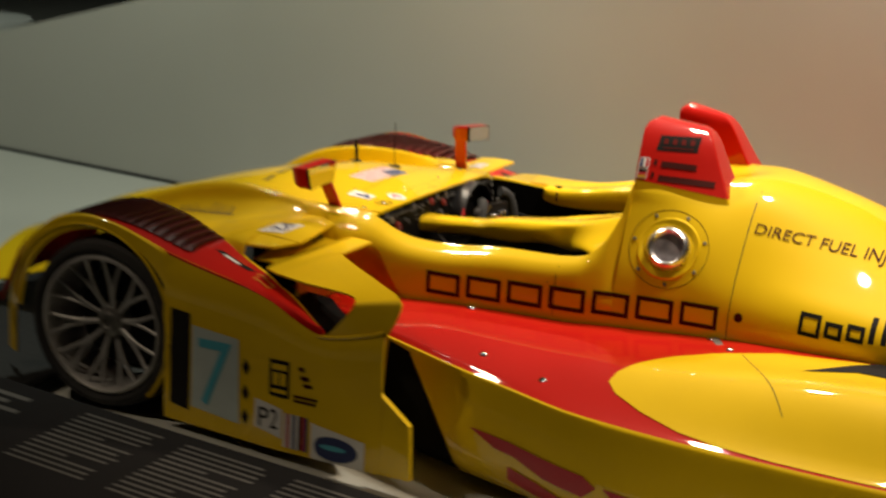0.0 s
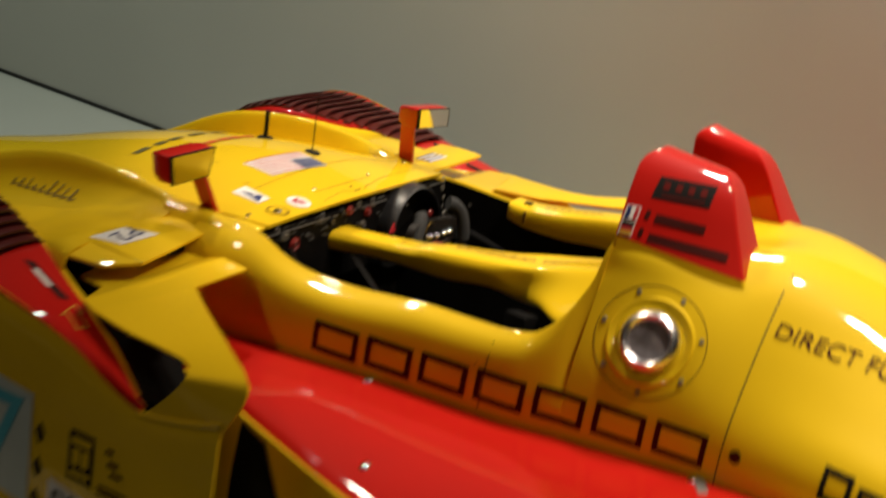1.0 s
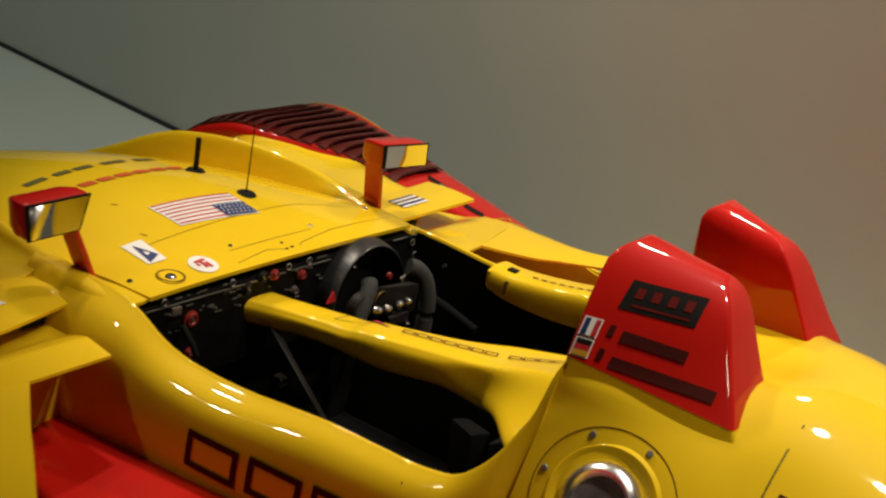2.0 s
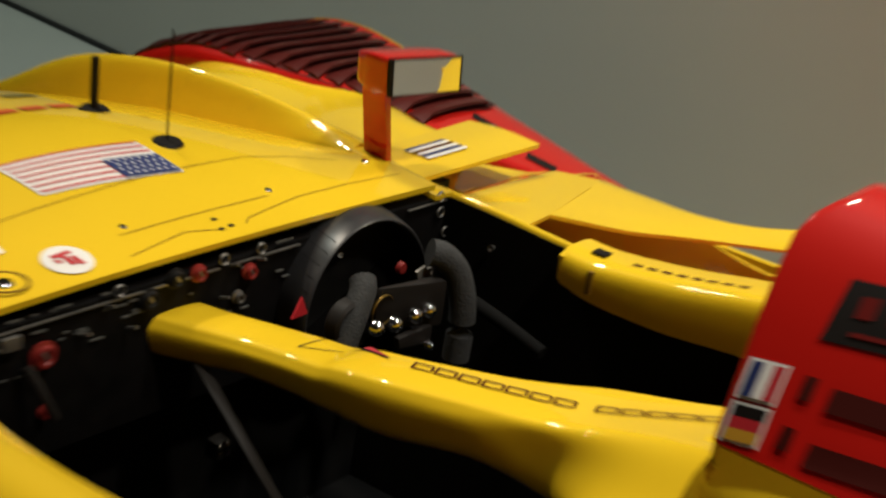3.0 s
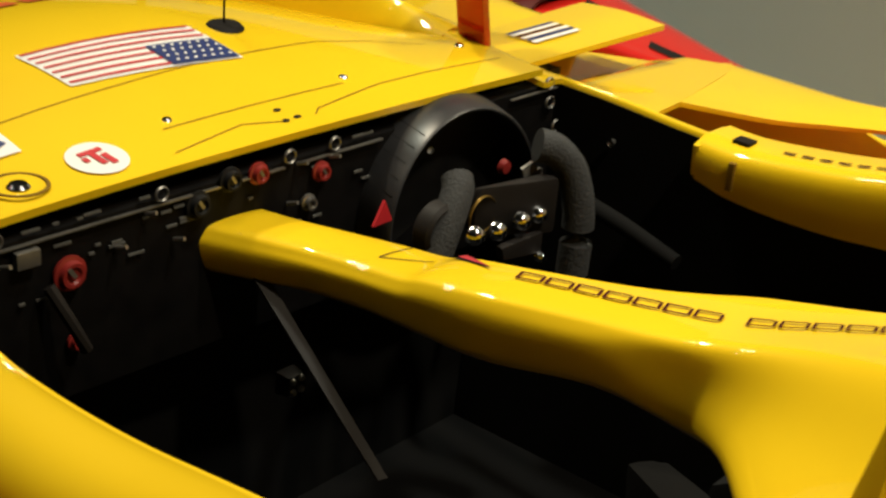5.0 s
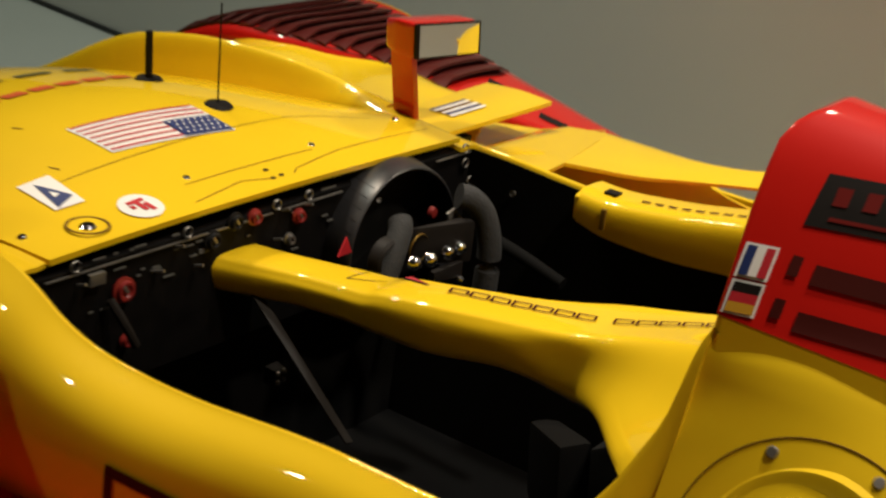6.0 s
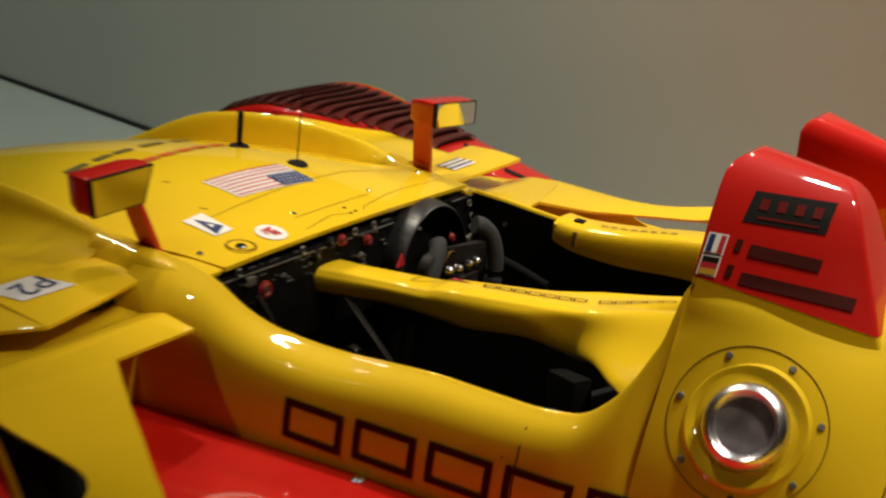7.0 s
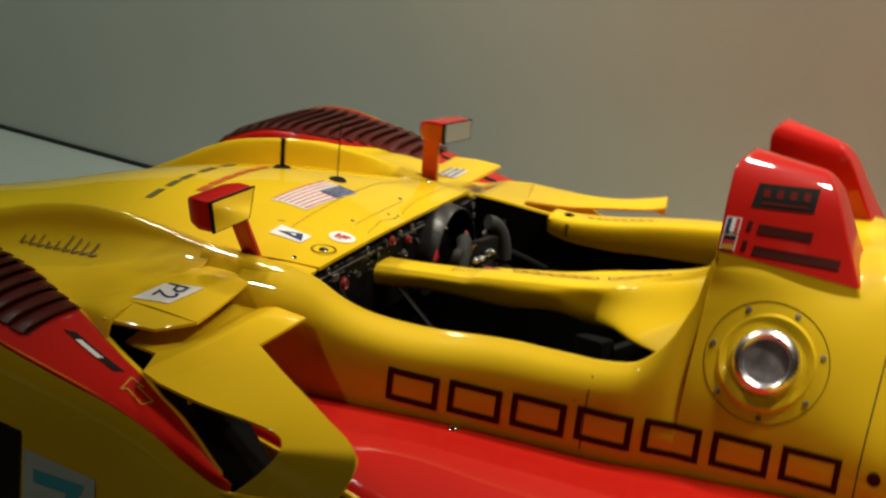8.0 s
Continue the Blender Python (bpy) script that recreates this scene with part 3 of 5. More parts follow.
# ---------------------------------------------------------------- side pods
for s in (-1, 1):
    rows = []
    for x in np.linspace(0.42, 3.2, 16):
        zi = float(np.interp(x, [0.42, 0.56, 0.95, 1.35, 1.7, 2.0, 2.25, 3.2], [0.382, 0.388, 0.414, 0.418, 0.436, 0.462, 0.482, 0.50]))
        yi = float(np.interp(x, [0.42, 1.0, 1.4, 1.85, 2.07, 2.37, 3.2], [0.458, 0.458, 0.438, 0.424, 0.470, 0.522, 0.56])) + (0.07 * max(0.0, min(1.0, (1.6 - x) / 0.3)) if s > 0 else 0.0)
        yo = float(np.interp(x, [0.42, 0.7, 0.91, 1.17, 1.58, 1.9, 2.24, 3.2], [0.57, 0.64, 0.735, 0.84, 0.97, 1.0, 1.01, 1.01]))
        zo = float(np.interp(x, [0.42, 0.91, 1.17, 1.58, 2.3, 3.2], [0.368, 0.366, 0.356, 0.338, 0.328, 0.328]))
        rows.append([(x, yi - 0.02, zi), (x, yi + 0.25 * (yo - yi), zi - 0.004), (x, yi + 0.6 * (yo - yi), zi - 0.014), (x, yi + 0.9 * (yo - yi), zo + 0.018), (x, yo, zo)])
    pod = part("pod_top", sheet(flip(rows, s), 56, 24, 0.008), RED, car, "glossy red upper side of the pod")
    side = []
    for r in rows:
        x, yo, zo = r[-1]
        side.append([(x, yo, zo + 0.002), (x, yo + 0.012, zo - 0.015), (x, yo + 0.03, 0.22), (x, yo + 0.02, 0.10), (x, yo - 0.02, 0.05)])
    pod_side = part("pod_side", sheet(flip(side, s), 50, 14, 0.008), YELLOW, car)
    if s < 0:
        left_pod, left_pod_side = pod, pod_side

# ---------------------------------------------------------------- roll hoops
def soft_ring(corners, r, n=5):
    """A closed outline with rounded corners."""
    out = []
    for k, c in enumerate(corners):
        c = np.array(c, float)
        a, b = np.array(corners[k - 1], float), np.array(corners[(k + 1) % len(corners)], float)
        p = c + (a - c) / np.linalg.norm(a - c) * r
        q = c + (b - c) / np.linalg.norm(b - c) * r
        out += [(1 - t) ** 2 * p + 2 * t * (1 - t) * c + t * t * q for t in np.linspace(0, 1, n)]
    return out


def loft_bm(rings):
    bm = bmesh.new()
    v = [[bm.verts.new(tuple(p)) for p in ring] for ring in rings]
    n = len(v[0])
    for a, b in zip(v, v[1:]):
        for k in range(n):
            bm.faces.new((a[k], a[(k + 1) % n], b[(k + 1) % n], b[k]))
    bm.faces.new(v[0])
    bm.faces.new(v[-1])
    return bm


HOOP = [  # z, front x, rear x, outer y front, outer y rear, inner y front, inner y rear
    (0.800, 1.459, 1.745, 0.318, 0.252, 0.088, 0.098), (0.820, 1.457, 1.735, 0.313, 0.249, 0.090, 0.103), (0.842, 1.456, 1.722, 0.308, 0.246, 0.092, 0.108),
    (0.880, 1.454, 1.698, 0.290, 0.222, 0.096, 0.106), (0.918, 1.451, 1.675, 0.268, 0.204, 0.098, 0.102), (0.952, 1.449, 1.655, 0.244, 0.187, 0.100, 0.098)]


def hoop_ring(z, xf, xr, of, orr, nf, nr, s, inset=0.0, r=0.008):
    if s > 0:
        xr -= 0.02
    c = [(xf + inset, s * (of - inset)), (xr - inset, s * (orr - inset)), (xr - inset, s * (nr + inset)), (xf + inset, s * (nf + inset))]
    lift = 0.10 * max(0.0, z - 0.842)
    fall = 0.13
    return [(p[0], p[1], z + lift - fall * (p[0] - xf)) for p in soft_ring(c, r)]


hoops = {}
for s in (-1, 1):
    part("hoop_base", loft_bm([hoop_ring(*h, s) for h in HOOP[:3]]), YELLOW, car)
    rings = [hoop_ring(*((HOOP[2][0] - 0.0,) + HOOP[2][1:]), s, -0.0006)]
    rings += [hoop_ring(*h, s) for h in HOOP[3:]]
    rings += [hoop_ring(0.969, 1.448, 1.643, 0.228, 0.175, 0.102, 0.096, s), hoop_ring(0.982, 1.449, 1.634, 0.215, 0.166, 0.104, 0.096, s, 0.004), hoop_ring(0.990, 1.450, 1.629, 0.206, 0.160, 0.104, 0.096, s, 0.011), hoop_ring(0.9935, 1.451, 1.626, 0.200, 0.156, 0.104, 0.096, s, 0.019, 0.006)]
    hoops[s] = part("roll_hoop", loft_bm(rings), RED, car, "red streamlined roll hoop fairing")

# ---------------------------------------------------------------- cockpit inside
part("tub", box_bm(0.55, 1.48, -0.40, 0.46, 0.06, 0.10), BLACK, car)
for s in (-1, 1):
    X_, L_ = (LPX, LIP) if s < 0 else (RPX, RLIP)
    rows = [[(x, interp(x, X_, [p[1] for p in L_]) - 0.003, interp(x, X_, [p[2] for p in L_]) - 0.007), (x, interp(x, X_, [p[1] for p in L_]) - 0.010, 0.4), (x, 0.36 if s < 0 else 0.42, 0.08)] for x in np.linspace(0.60, 1.40, 16)]
    # tub lining and bulkhead in VOID: the cockpit's shade is in their colour
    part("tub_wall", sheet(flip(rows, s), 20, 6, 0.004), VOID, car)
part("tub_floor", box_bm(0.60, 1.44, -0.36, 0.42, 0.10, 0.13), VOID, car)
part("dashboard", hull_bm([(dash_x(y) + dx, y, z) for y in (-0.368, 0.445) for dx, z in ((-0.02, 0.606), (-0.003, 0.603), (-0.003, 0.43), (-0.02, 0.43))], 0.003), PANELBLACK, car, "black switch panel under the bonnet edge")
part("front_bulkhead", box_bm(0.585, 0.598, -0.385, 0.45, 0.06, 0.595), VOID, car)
part("rear_bulkhead", box_bm(1.44, 1.48, -0.37, 0.42, 0.08, 0.60), BLACK, car)
# divider between the seats: x, left y, right y, top z, depth
SP = [(0.640, -0.092, -0.012, 0.562, 0.050), (0.70, -0.060, 0.012, 0.557, 0.048), (0.75, -0.036, 0.035, 0.554, 0.046), (0.81, -0.024, 0.050, 0.556, 0.048), (0.855, -0.022, 0.054, 0.560, 0.052), (0.885, -0.021, 0.057, 0.568, 0.060), (0.95, -0.012, 0.073, 0.574, 0.068), (1.05, 0.016, 0.118, 0.578, 0.066)]
SPREAD = [  # lower left edge, left crest, middle, right edge
    ((1.130, 0.036, 0.516), (1.140, 0.044, 0.582), (1.15, 0.100, 0.588), (1.15, 0.166, 0.588)),
    ((1.192, -0.006, 0.532), (1.220, 0.050, 0.604), (1.23, 0.110, 0.608), (1.25, 0.186, 0.608)),
    ((1.258, -0.090, 0.545), (1.290, 0.034, 0.628), (1.32, 0.115, 0.632), (1.34, 0.205, 0.630)),
    ((1.332, -0.188, 0.575), (1.360, 0.000, 0.655), (1.39, 0.085, 0.665), (1.40, 0.225, 0.660)),
    ((1.398, -0.282, 0.605), (1.420, -0.050, 0.685), (1.44, 0.060, 0.698), (1.44, 0.255, 0.695)),
    ((1.448, -0.335, 0.640), (1.455, -0.120, 0.715), (1.468, 0.040, 0.735), (1.468, 0.275, 0.730)),
    ((1.472, -0.336, 0.695), (1.478, -0.220, 0.750), (1.483, 0.020, 0.770), (1.483, 0.285, 0.765)),
    ((1.487, -0.316, 0.775), (1.490, -0.270, 0.790), (1.494, 0.000, 0.812), (1.494, 0.295, 0.802))]
rows = []
for x, y0, y1, z, dep in SP:
    w = y1 - y0
    rows.append([(x, y0 + 0.014, z - dep), (x, y0 + 0.006, z - dep * 0.82), (x, y0, z - dep * 0.36), (x, y0 + 0.06 * w, z - 0.007), (x, y0 + 0.18 * w, z), (x, y0 + 0.55 * w, z + 0.002), (x, y1 - 0.06 * w, z), (x, y1, z - 0.006), (x, y1, z - dep)])
for low, crest, mid, right in SPREAD:
    low, crest, mid, right = (np.array((rise(v[0]), v[1], v[2])) for v in (low, crest, mid, right))
    rows.append([tuple(low + (0.012, 0.01, -0.02)), tuple(low + (0.004, 0.0, -0.006)), tuple((low + crest) / 2 + np.array((0.16, 0.02, -0.04)) * abs(low[1] - crest[1])), tuple(crest), tuple(crest + (mid - crest) * 0.4 + (0, 0, 0.003)), tuple(mid), tuple(mid + (right - mid) * 0.8), tuple(right), tuple(right + (0, 0.002, -0.07))])
P = sheet_points(rows, 84, 44)
soft = np.clip((P[:, :, 0].mean(axis=1) - 1.12) / 0.08, 0, 1)[1:-1, None, None] * 0.5
for _ in range(14):
    mean = (P[:-2, 2:-1] + P[2:, 2:-1] + P[1:-1, 1:-2] + P[1:-1, 3:]) / 4
    P[1:-1, 2:-1] += soft * (mean - P[1:-1, 2:-1])
spine = part("seat_divider", grid_bm([[tuple(p) for p in r] for r in P], 0.006), YELLOW, car, "yellow bar between the seats, widening into the seat back")
# bar along the driver's side
rows = []
for x, y0, y1, z, dep in ((0.898, 0.413, 0.468, 0.604, 0.045), (0.95, 0.414, 0.473, 0.602, 0.054), (1.05, 0.415, 0.478, 0.614, 0.067), (1.15, 0.413, 0.478, 0.634, 0.076), (1.25, 0.408, 0.473, 0.652, 0.085), (1.37, 0.398, 0.455, 0.672, 0.09), (1.46, 0.34, 0.40, 0.71, 0.09)):
    rows.append([(x, y0 + 0.004, z - dep), (x, y0, z - dep * 0.5), (x, y0 + 0.005, z - 0.004), (x, (y0 + y1) / 2, z + 0.003), (x, y1 + 0.01, z + 0.002)])
bank = part("driver_side_bar", sheet(rows, 28, 16, 0.006), YELLOW, car)
part("bar_end", hull_bm([(x, y, z) for x in (0.893, 0.901) for y, z in ((0.416, 0.562), (0.413, 0.598), (0.435, 0.606), (0.475, 0.605), (0.475, 0.562))], 0.003), YELLOW, car)
part("latch_slot", hull_bm([(x, y, z) for x, y in ((0.926, 0.438), (0.946, 0.438), (0.926, 0.456), (0.946, 0.456)) for z in (0.598, 0.6085)]), INK, car)
# thin brown box laid on the bar, painting the shade of a groove
part("latch_groove_shade", moved(box_bm(-0.004, 0.004, -0.017, 0.015, -0.004, 0.0025, 0.002), frame_m((0.944, 0.413, 0.578), (1, 0, 0), (0, 0, 1))), SEAMLINE, car)

# steering wheel, binnacle
BYC, BZC, BR = 0.264, 0.503, 0.122
arc = [math.radians(a) for a in np.linspace(200, -30, 40)]


def hood_ring(x, r):
    """An arch of the hood; its mouth leans towards the passenger side."""
    k = (x - 0.66) / 0.08
    return [(x - 0.10 * r * math.sin(a), BYC - 0.030 * k + r * math.cos(a) * (1.08 - 0.05 * k), BZC + 0.002 * k + r * math.sin(a)) for a in arc]


P = [hood_ring(x, r) for x, r in ((0.655, BR), (0.70, BR + 0.001), (0.730, BR), (0.7335, BR - 0.002), (0.733, BR - 0.004), (0.723, BR - 0.006), (0.66, BR - 0.007))]
hood_shell = part("instrument_hood", grid_bm(P), HOODGREY, car, "dark grey arched hood over the instruments")
for a in np.linspace(2.1, 2.7, 5):
    part("hood_groove", tube_bm([(0.662 - 0.10 * BR * math.sin(a), BYC + (BR + 0.0008) * math.cos(a) * 1.08, BZC + (BR + 0.0008) * math.sin(a)), (0.726 - 0.10 * BR * math.sin(a), BYC - 0.025 + (BR + 0.0008) * math.cos(a) * 1.03, BZC + 0.002 + (BR + 0.0008) * math.sin(a))], 0.0004, 4), TRIM, hood_shell)
part("instrument_face", moved(lathe_bm([(0, 0.0), (BR - 0.008, 0.0), (BR - 0.008, -0.02)], 36), frame_m((0.676, BYC, BZC), (0, 1, 0), (0.1, 0, 1))), BLACK, car)
part("hood_rivet", moved(lathe_bm([(0, 0.003), (0.003, 0.002), (0.004, 0)], 10), frame_m((0.722, BYC - 0.085, BZC + 0.092), (0, 0.7, 0.6), (1, 0, 0))), STEEL, hood_shell)
part("hood_strip", tube_bm([(0.690, BYC - 0.080, BZC + 0.1045), (0.692, BYC - 0.060, BZC + 0.1145)], 0.0012, 6), BOARDINK, hood_shell)
wheel_s = part("steering_wheel", hull_bm([(0.792, 0.173, 0.577), (0.792, 0.173, 0.522), (0.822, 0.276, 0.572), (0.822, 0.276, 0.507), (0.777, 0.173, 0.572), (0.777, 0.173, 0.527), (0.802, 0.276, 0.572), (0.802, 0.276, 0.512)], 0.008, 2), TRIM, car, "small black steering wheel with two upright grips")
part("grip", tube_bm([(0.770, 0.166, 0.583), (0.779, 0.157, 0.574), (0.786, 0.138, 0.552), (0.79, 0.118, 0.520), (0.79, 0.112, 0.495)], 0.0170, 14, 14), SUEDE, wheel_s)
part("grip", tube_bm([(0.790, 0.272, 0.600), (0.802, 0.287, 0.594), (0.815, 0.304, 0.570), (0.825, 0.312, 0.522), (0.825, 0.312, 0.452)], 0.0180, 14, 16), SUEDE, wheel_s)
for y, z in ((0.145, 0.541), (0.181, 0.536), (0.221, 0.536), (0.250, 0.535)):
    part("chrome_stud", moved(lathe_bm([(0, 0.014), (0.005, 0.0132), (0.0085, 0.010), (0.0105, 0.006), (0.0105, 0)], 14), frame_m((0.812, y, z), (0, 1, 0), (0, 0, 1))), CHROME, wheel_s)
for y, z in ((0.248, 0.490), (0.254, 0.458)):
    part("chrome_stud", moved(lathe_bm([(0, 0.010), (0.004, 0.009), (0.006, 0.005), (0.006, 0)], 12), frame_m((0.822, y, z), (0, 1, 0), (0, 0, 1))), CHROME, wheel_s)
part("button_pad", hull_bm([(x, y, z) for x in (0.815, 0.825) for y, z in ((0.18, 0.520), (0.25, 0.518), (0.25, 0.494), (0.185, 0.504))], 0.003), TRIM, wheel_s)
part("button", moved(lathe_bm([(0, 0.008), (0.007, 0.007), (0.009, 0)], 16), frame_m((0.726, 0.300, 0.548), (0, 1, 0.2), (0, 0, 1))), KNOB, wheel_s)
part("column_ring", moved(lathe_bm([(0.026, 0), (0.03, 0.004), (0.03, 0.02), (0.026, 0.024)], 24, True), frame_m((0.768, 0.130, 0.540), (0, 1, 0), (0, 0, 1))), TRIM, car)
part("column_ring", moved(lathe_bm([(0.0205, 0), (0.0215, 0.001), (0.0215, 0.003), (0.0205, 0.004)], 24, True), frame_m((0.795, 0.178, 0.548), (0, 1, 0.3), (0, 0, 1))), material("dull_brass", (0.22, 0.14, 0.03), 0.4, metal=0.8), car)
part("warning_triangle", hull_bm([(x, y, z) for x in (0.736, 0.739) for y, z in ((0.078, 0.543), (0.106, 0.543), (0.093, 0.568))]), STRIPE, car, "small red warning triangle")


def at_dash(y, z, out=0.0):
    y, z = 0.045 + 1.10 * y, min(z + 0.014, 0.610)
    return frame_m((dash_x(y) + out, y, z), (0.07, 1, 0), (0, 0, 1))


for y, z, r, m in ((-0.054, 0.588, 0.0115, KNOB), (0.022, 0.570, 0.011, KNOB), (0.008, 0.540, 0.009, STEEL), (-0.252, 0.545, 0.017, KNOB), (-0.247, 0.475, 0.009, KNOB), (-0.086, 0.590, 0.013, BLACK), (-0.121, 0.574, 0.014, BLACK)):
    k = part("dash_knob", moved(lathe_bm([(0, 0.007), (r * 0.40, 0.007), (r * 0.50, 0.0095), (r * 0.70, 0.0095), (r * 0.78, 0.004), (r, 0.003), (r, 0)], 20), at_dash(y, z)), m, car)
    part("pointer", moved(box_bm(-r * 0.12, r * 0.12, -r * 0.1, r * 0.6, 0.009, 0.0105), at_dash(y, z) @ Matrix.Rotation(0.6, 4, "Z")), STEEL if m is not STEEL else TRIM, k)
for y, z in ((-0.016, 0.545), (-0.006, 0.585), (-0.315, 0.57), (-0.175, 0.58), (-0.205, 0.555), (0.034, 0.582), (-0.145, 0.545)):
    part("toggle_switch", moved(tube_bm([(0, 0, 0), (0.003, 0.004, 0.012)], 0.0022, 8), at_dash(y, z)), STEEL, car)
for y, z in ((0.038, 0.602), (-0.017, 0.602), (-0.160, 0.602), (-0.32, 0.602), (0.345, 0.593), (0.349, 0.569), (0.364, 0.537), (0.366, 0.512), (0.342, 0.482)):
    part("lamp_ring", moved(lathe_bm([(0.0058, 0.001), (0.0068, 0.0), (0.0078, 0.001), (0.0078, 0.003), (0.0068, 0.004), (0.0058, 0.003)], 18, True), at_dash(y, z)), STEEL, car)
random.seed(4)
for j in range(34):
    y, z = random.uniform(-0.33, 0.10), random.choice((0.598, 0.578, 0.560, 0.545, 0.525))
    w = random.choice((0.006, 0.012, 0.018))
    part("dash_marking", moved(box_bm(-w / 2, w / 2, -0.0012, 0.0012, -0.001, 0.0008), at_dash(y, z + random.uniform(-0.004, 0.004))), BOARDINK, car)
for y0, y1 in ((-0.35, 0.02), (0.045, 0.155), (0.36, 0.44)):
    part("trim_strip", hull_bm([(dash_x(y) + dx, y, z) for y in (y0, y1) for dx in (-0.001, 0.003) for z in (0.5985, 0.600)]), STEEL, car)
part("bracket", moved(box_bm(-0.012, 0.012, -0.008, 0.008, 0, 0.008, 0.002), at_dash(-0.293, 0.573)), STEEL, car)
part("lever", tube_bm([(0.660, -0.258, 0.555), (0.68, -0.247, 0.52), (0.685, -0.237, 0.495)], 0.006, 8), TRIM, car)
# belts and fittings in the passenger footwell
part("harness_strap", hull_bm([(0.700, -0.050, 0.516), (0.704, -0.036, 0.516), (0.700, -0.050, 0.513), (0.874, -0.046, 0.364), (0.877, -0.036, 0.364), (0.874, -0.046, 0.361)]), TRIM, car)
block = part("pedal_block", hull_bm([(x, y, z) for x, d in ((0.700, 0.013), (0.718, 0.011)) for y, z in ((-d, 0.383 - d), (d, 0.383 - d), (d, 0.383 + d), (-d, 0.383 + d))], 0.003), BLACK, car)
for y, z in ((-0.006, 0.389), (0.006, 0.390), (-0.005, 0.376), (0.006, 0.377)):
    part("block_stud", moved(lathe_bm([(0, 0.004), (0.003, 0.0035), (0.004, 0.0)], 10), frame_m((0.718, y, z), (0, 1, 0), (0, 0, 1))), STEEL, block)
# pad coloured VOID so that it sinks into the painted cockpit shade
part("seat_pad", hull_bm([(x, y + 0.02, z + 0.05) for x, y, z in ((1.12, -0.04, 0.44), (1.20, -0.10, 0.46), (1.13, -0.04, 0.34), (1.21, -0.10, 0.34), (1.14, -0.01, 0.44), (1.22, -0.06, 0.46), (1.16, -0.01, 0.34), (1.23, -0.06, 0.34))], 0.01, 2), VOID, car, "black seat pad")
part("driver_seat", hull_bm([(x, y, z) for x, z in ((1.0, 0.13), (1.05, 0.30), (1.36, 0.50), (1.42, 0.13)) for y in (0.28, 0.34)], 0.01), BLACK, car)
# knee bar in VOID too, shade put into its colour
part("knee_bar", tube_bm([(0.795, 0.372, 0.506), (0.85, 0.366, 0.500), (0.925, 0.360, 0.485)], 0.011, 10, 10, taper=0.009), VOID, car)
part("wall_stud", moved(lathe_bm([(0, 0.006), (0.003, 0.0055), (0.005, 0.0)], 12), frame_m((0.772, 0.440, 0.556), (-1, 0, 0), (0, 0, 1))), STEEL, car)
part("shift_paddle", hull_bm([(x, y, z) for x in (0.786, 0.790) for y, z in ((0.250, 0.578), (0.268, 0.582), (0.286, 0.562), (0.276, 0.540), (0.262, 0.544))], 0.001), STEEL, wheel_s)

# ---------------------------------------------------------------- mirrors
MIR = {  # foot, then the glass corners: inner top, inner low, outer low, outer top
    -1: ((0.505, 0.345, 0.616), ((0.484, 0.360, 0.771), (0.4926, 0.382, 0.712), (0.462, 0.468, 0.697), (0.454, 0.470, 0.757))),
    1: ((0.560, 0.450, 0.616), ((0.609, 0.383, 0.784), (0.606, 0.392, 0.733), (0.622, 0.522, 0.724), (0.624, 0.513, 0.773))),
}
for s, (foot, quad) in MIR.items():
    fx, fy, fz = foot
    hx, hy = quad[1][0] - 0.035, quad[1][1] + 0.012
    pts = [(fx - 0.022, fy - 0.006, fz - 0.02), (fx + 0.020, fy - 0.006, fz - 0.02), (fx - 0.022, fy + 0.007, fz - 0.02), (fx + 0.020, fy + 0.007, fz - 0.02)]
    pts += [(hx - 0.022, hy - 0.006, 0.75), (hx + 0.020, hy - 0.006, 0.75), (hx - 0.022, hy + 0.007, 0.75), (hx + 0.020, hy + 0.007, 0.75)]
    part("mirror_stalk", hull_bm([(x, s * y, z) for x, y, z in pts], 0.004), RED, car)
    q = [Vector(c) for c in quad]
    mid = sum(q, Vector()) / 4
    face = (q[2] - q[0]).cross(q[3] - q[1]).normalized()
    face = face if face.x > 0 else -face
    q = [c - face * (c - mid).dot(face) for c in q]
    back = Vector((-0.075, -0.004, 0.0))
    pts = [mid + (c - mid) * 1.10 for c in q] + [mid + (c - mid) * 1.10 + back * 0.45 for c in q] + [mid + (c - mid) * 0.92 + back * 0.80 for c in q] + [mid + (c - mid) * 0.50 + back * 1.08 for c in q]
    house = part("mirror_housing", hull_bm([(v.x, s * v.y, v.z) for v in pts], 0.011, 4), RED, car)
    bm = hull_bm([(v.x + dx, s * v.y, v.z) for v in [mid + (c - mid) * 1.10 for c in q] for dx in (0.0, 0.004)], 0.001)
    part("mirror_frame", bm, INK, house)
    bm = bmesh.new()
    bm.faces.new([bm.verts.new((v.x + 0.0055, s * v.y, v.z)) for v in q])
    part("mirror_glass", bm, MIRROR, house, "mirror glass reflecting the yellow body", smooth=False)

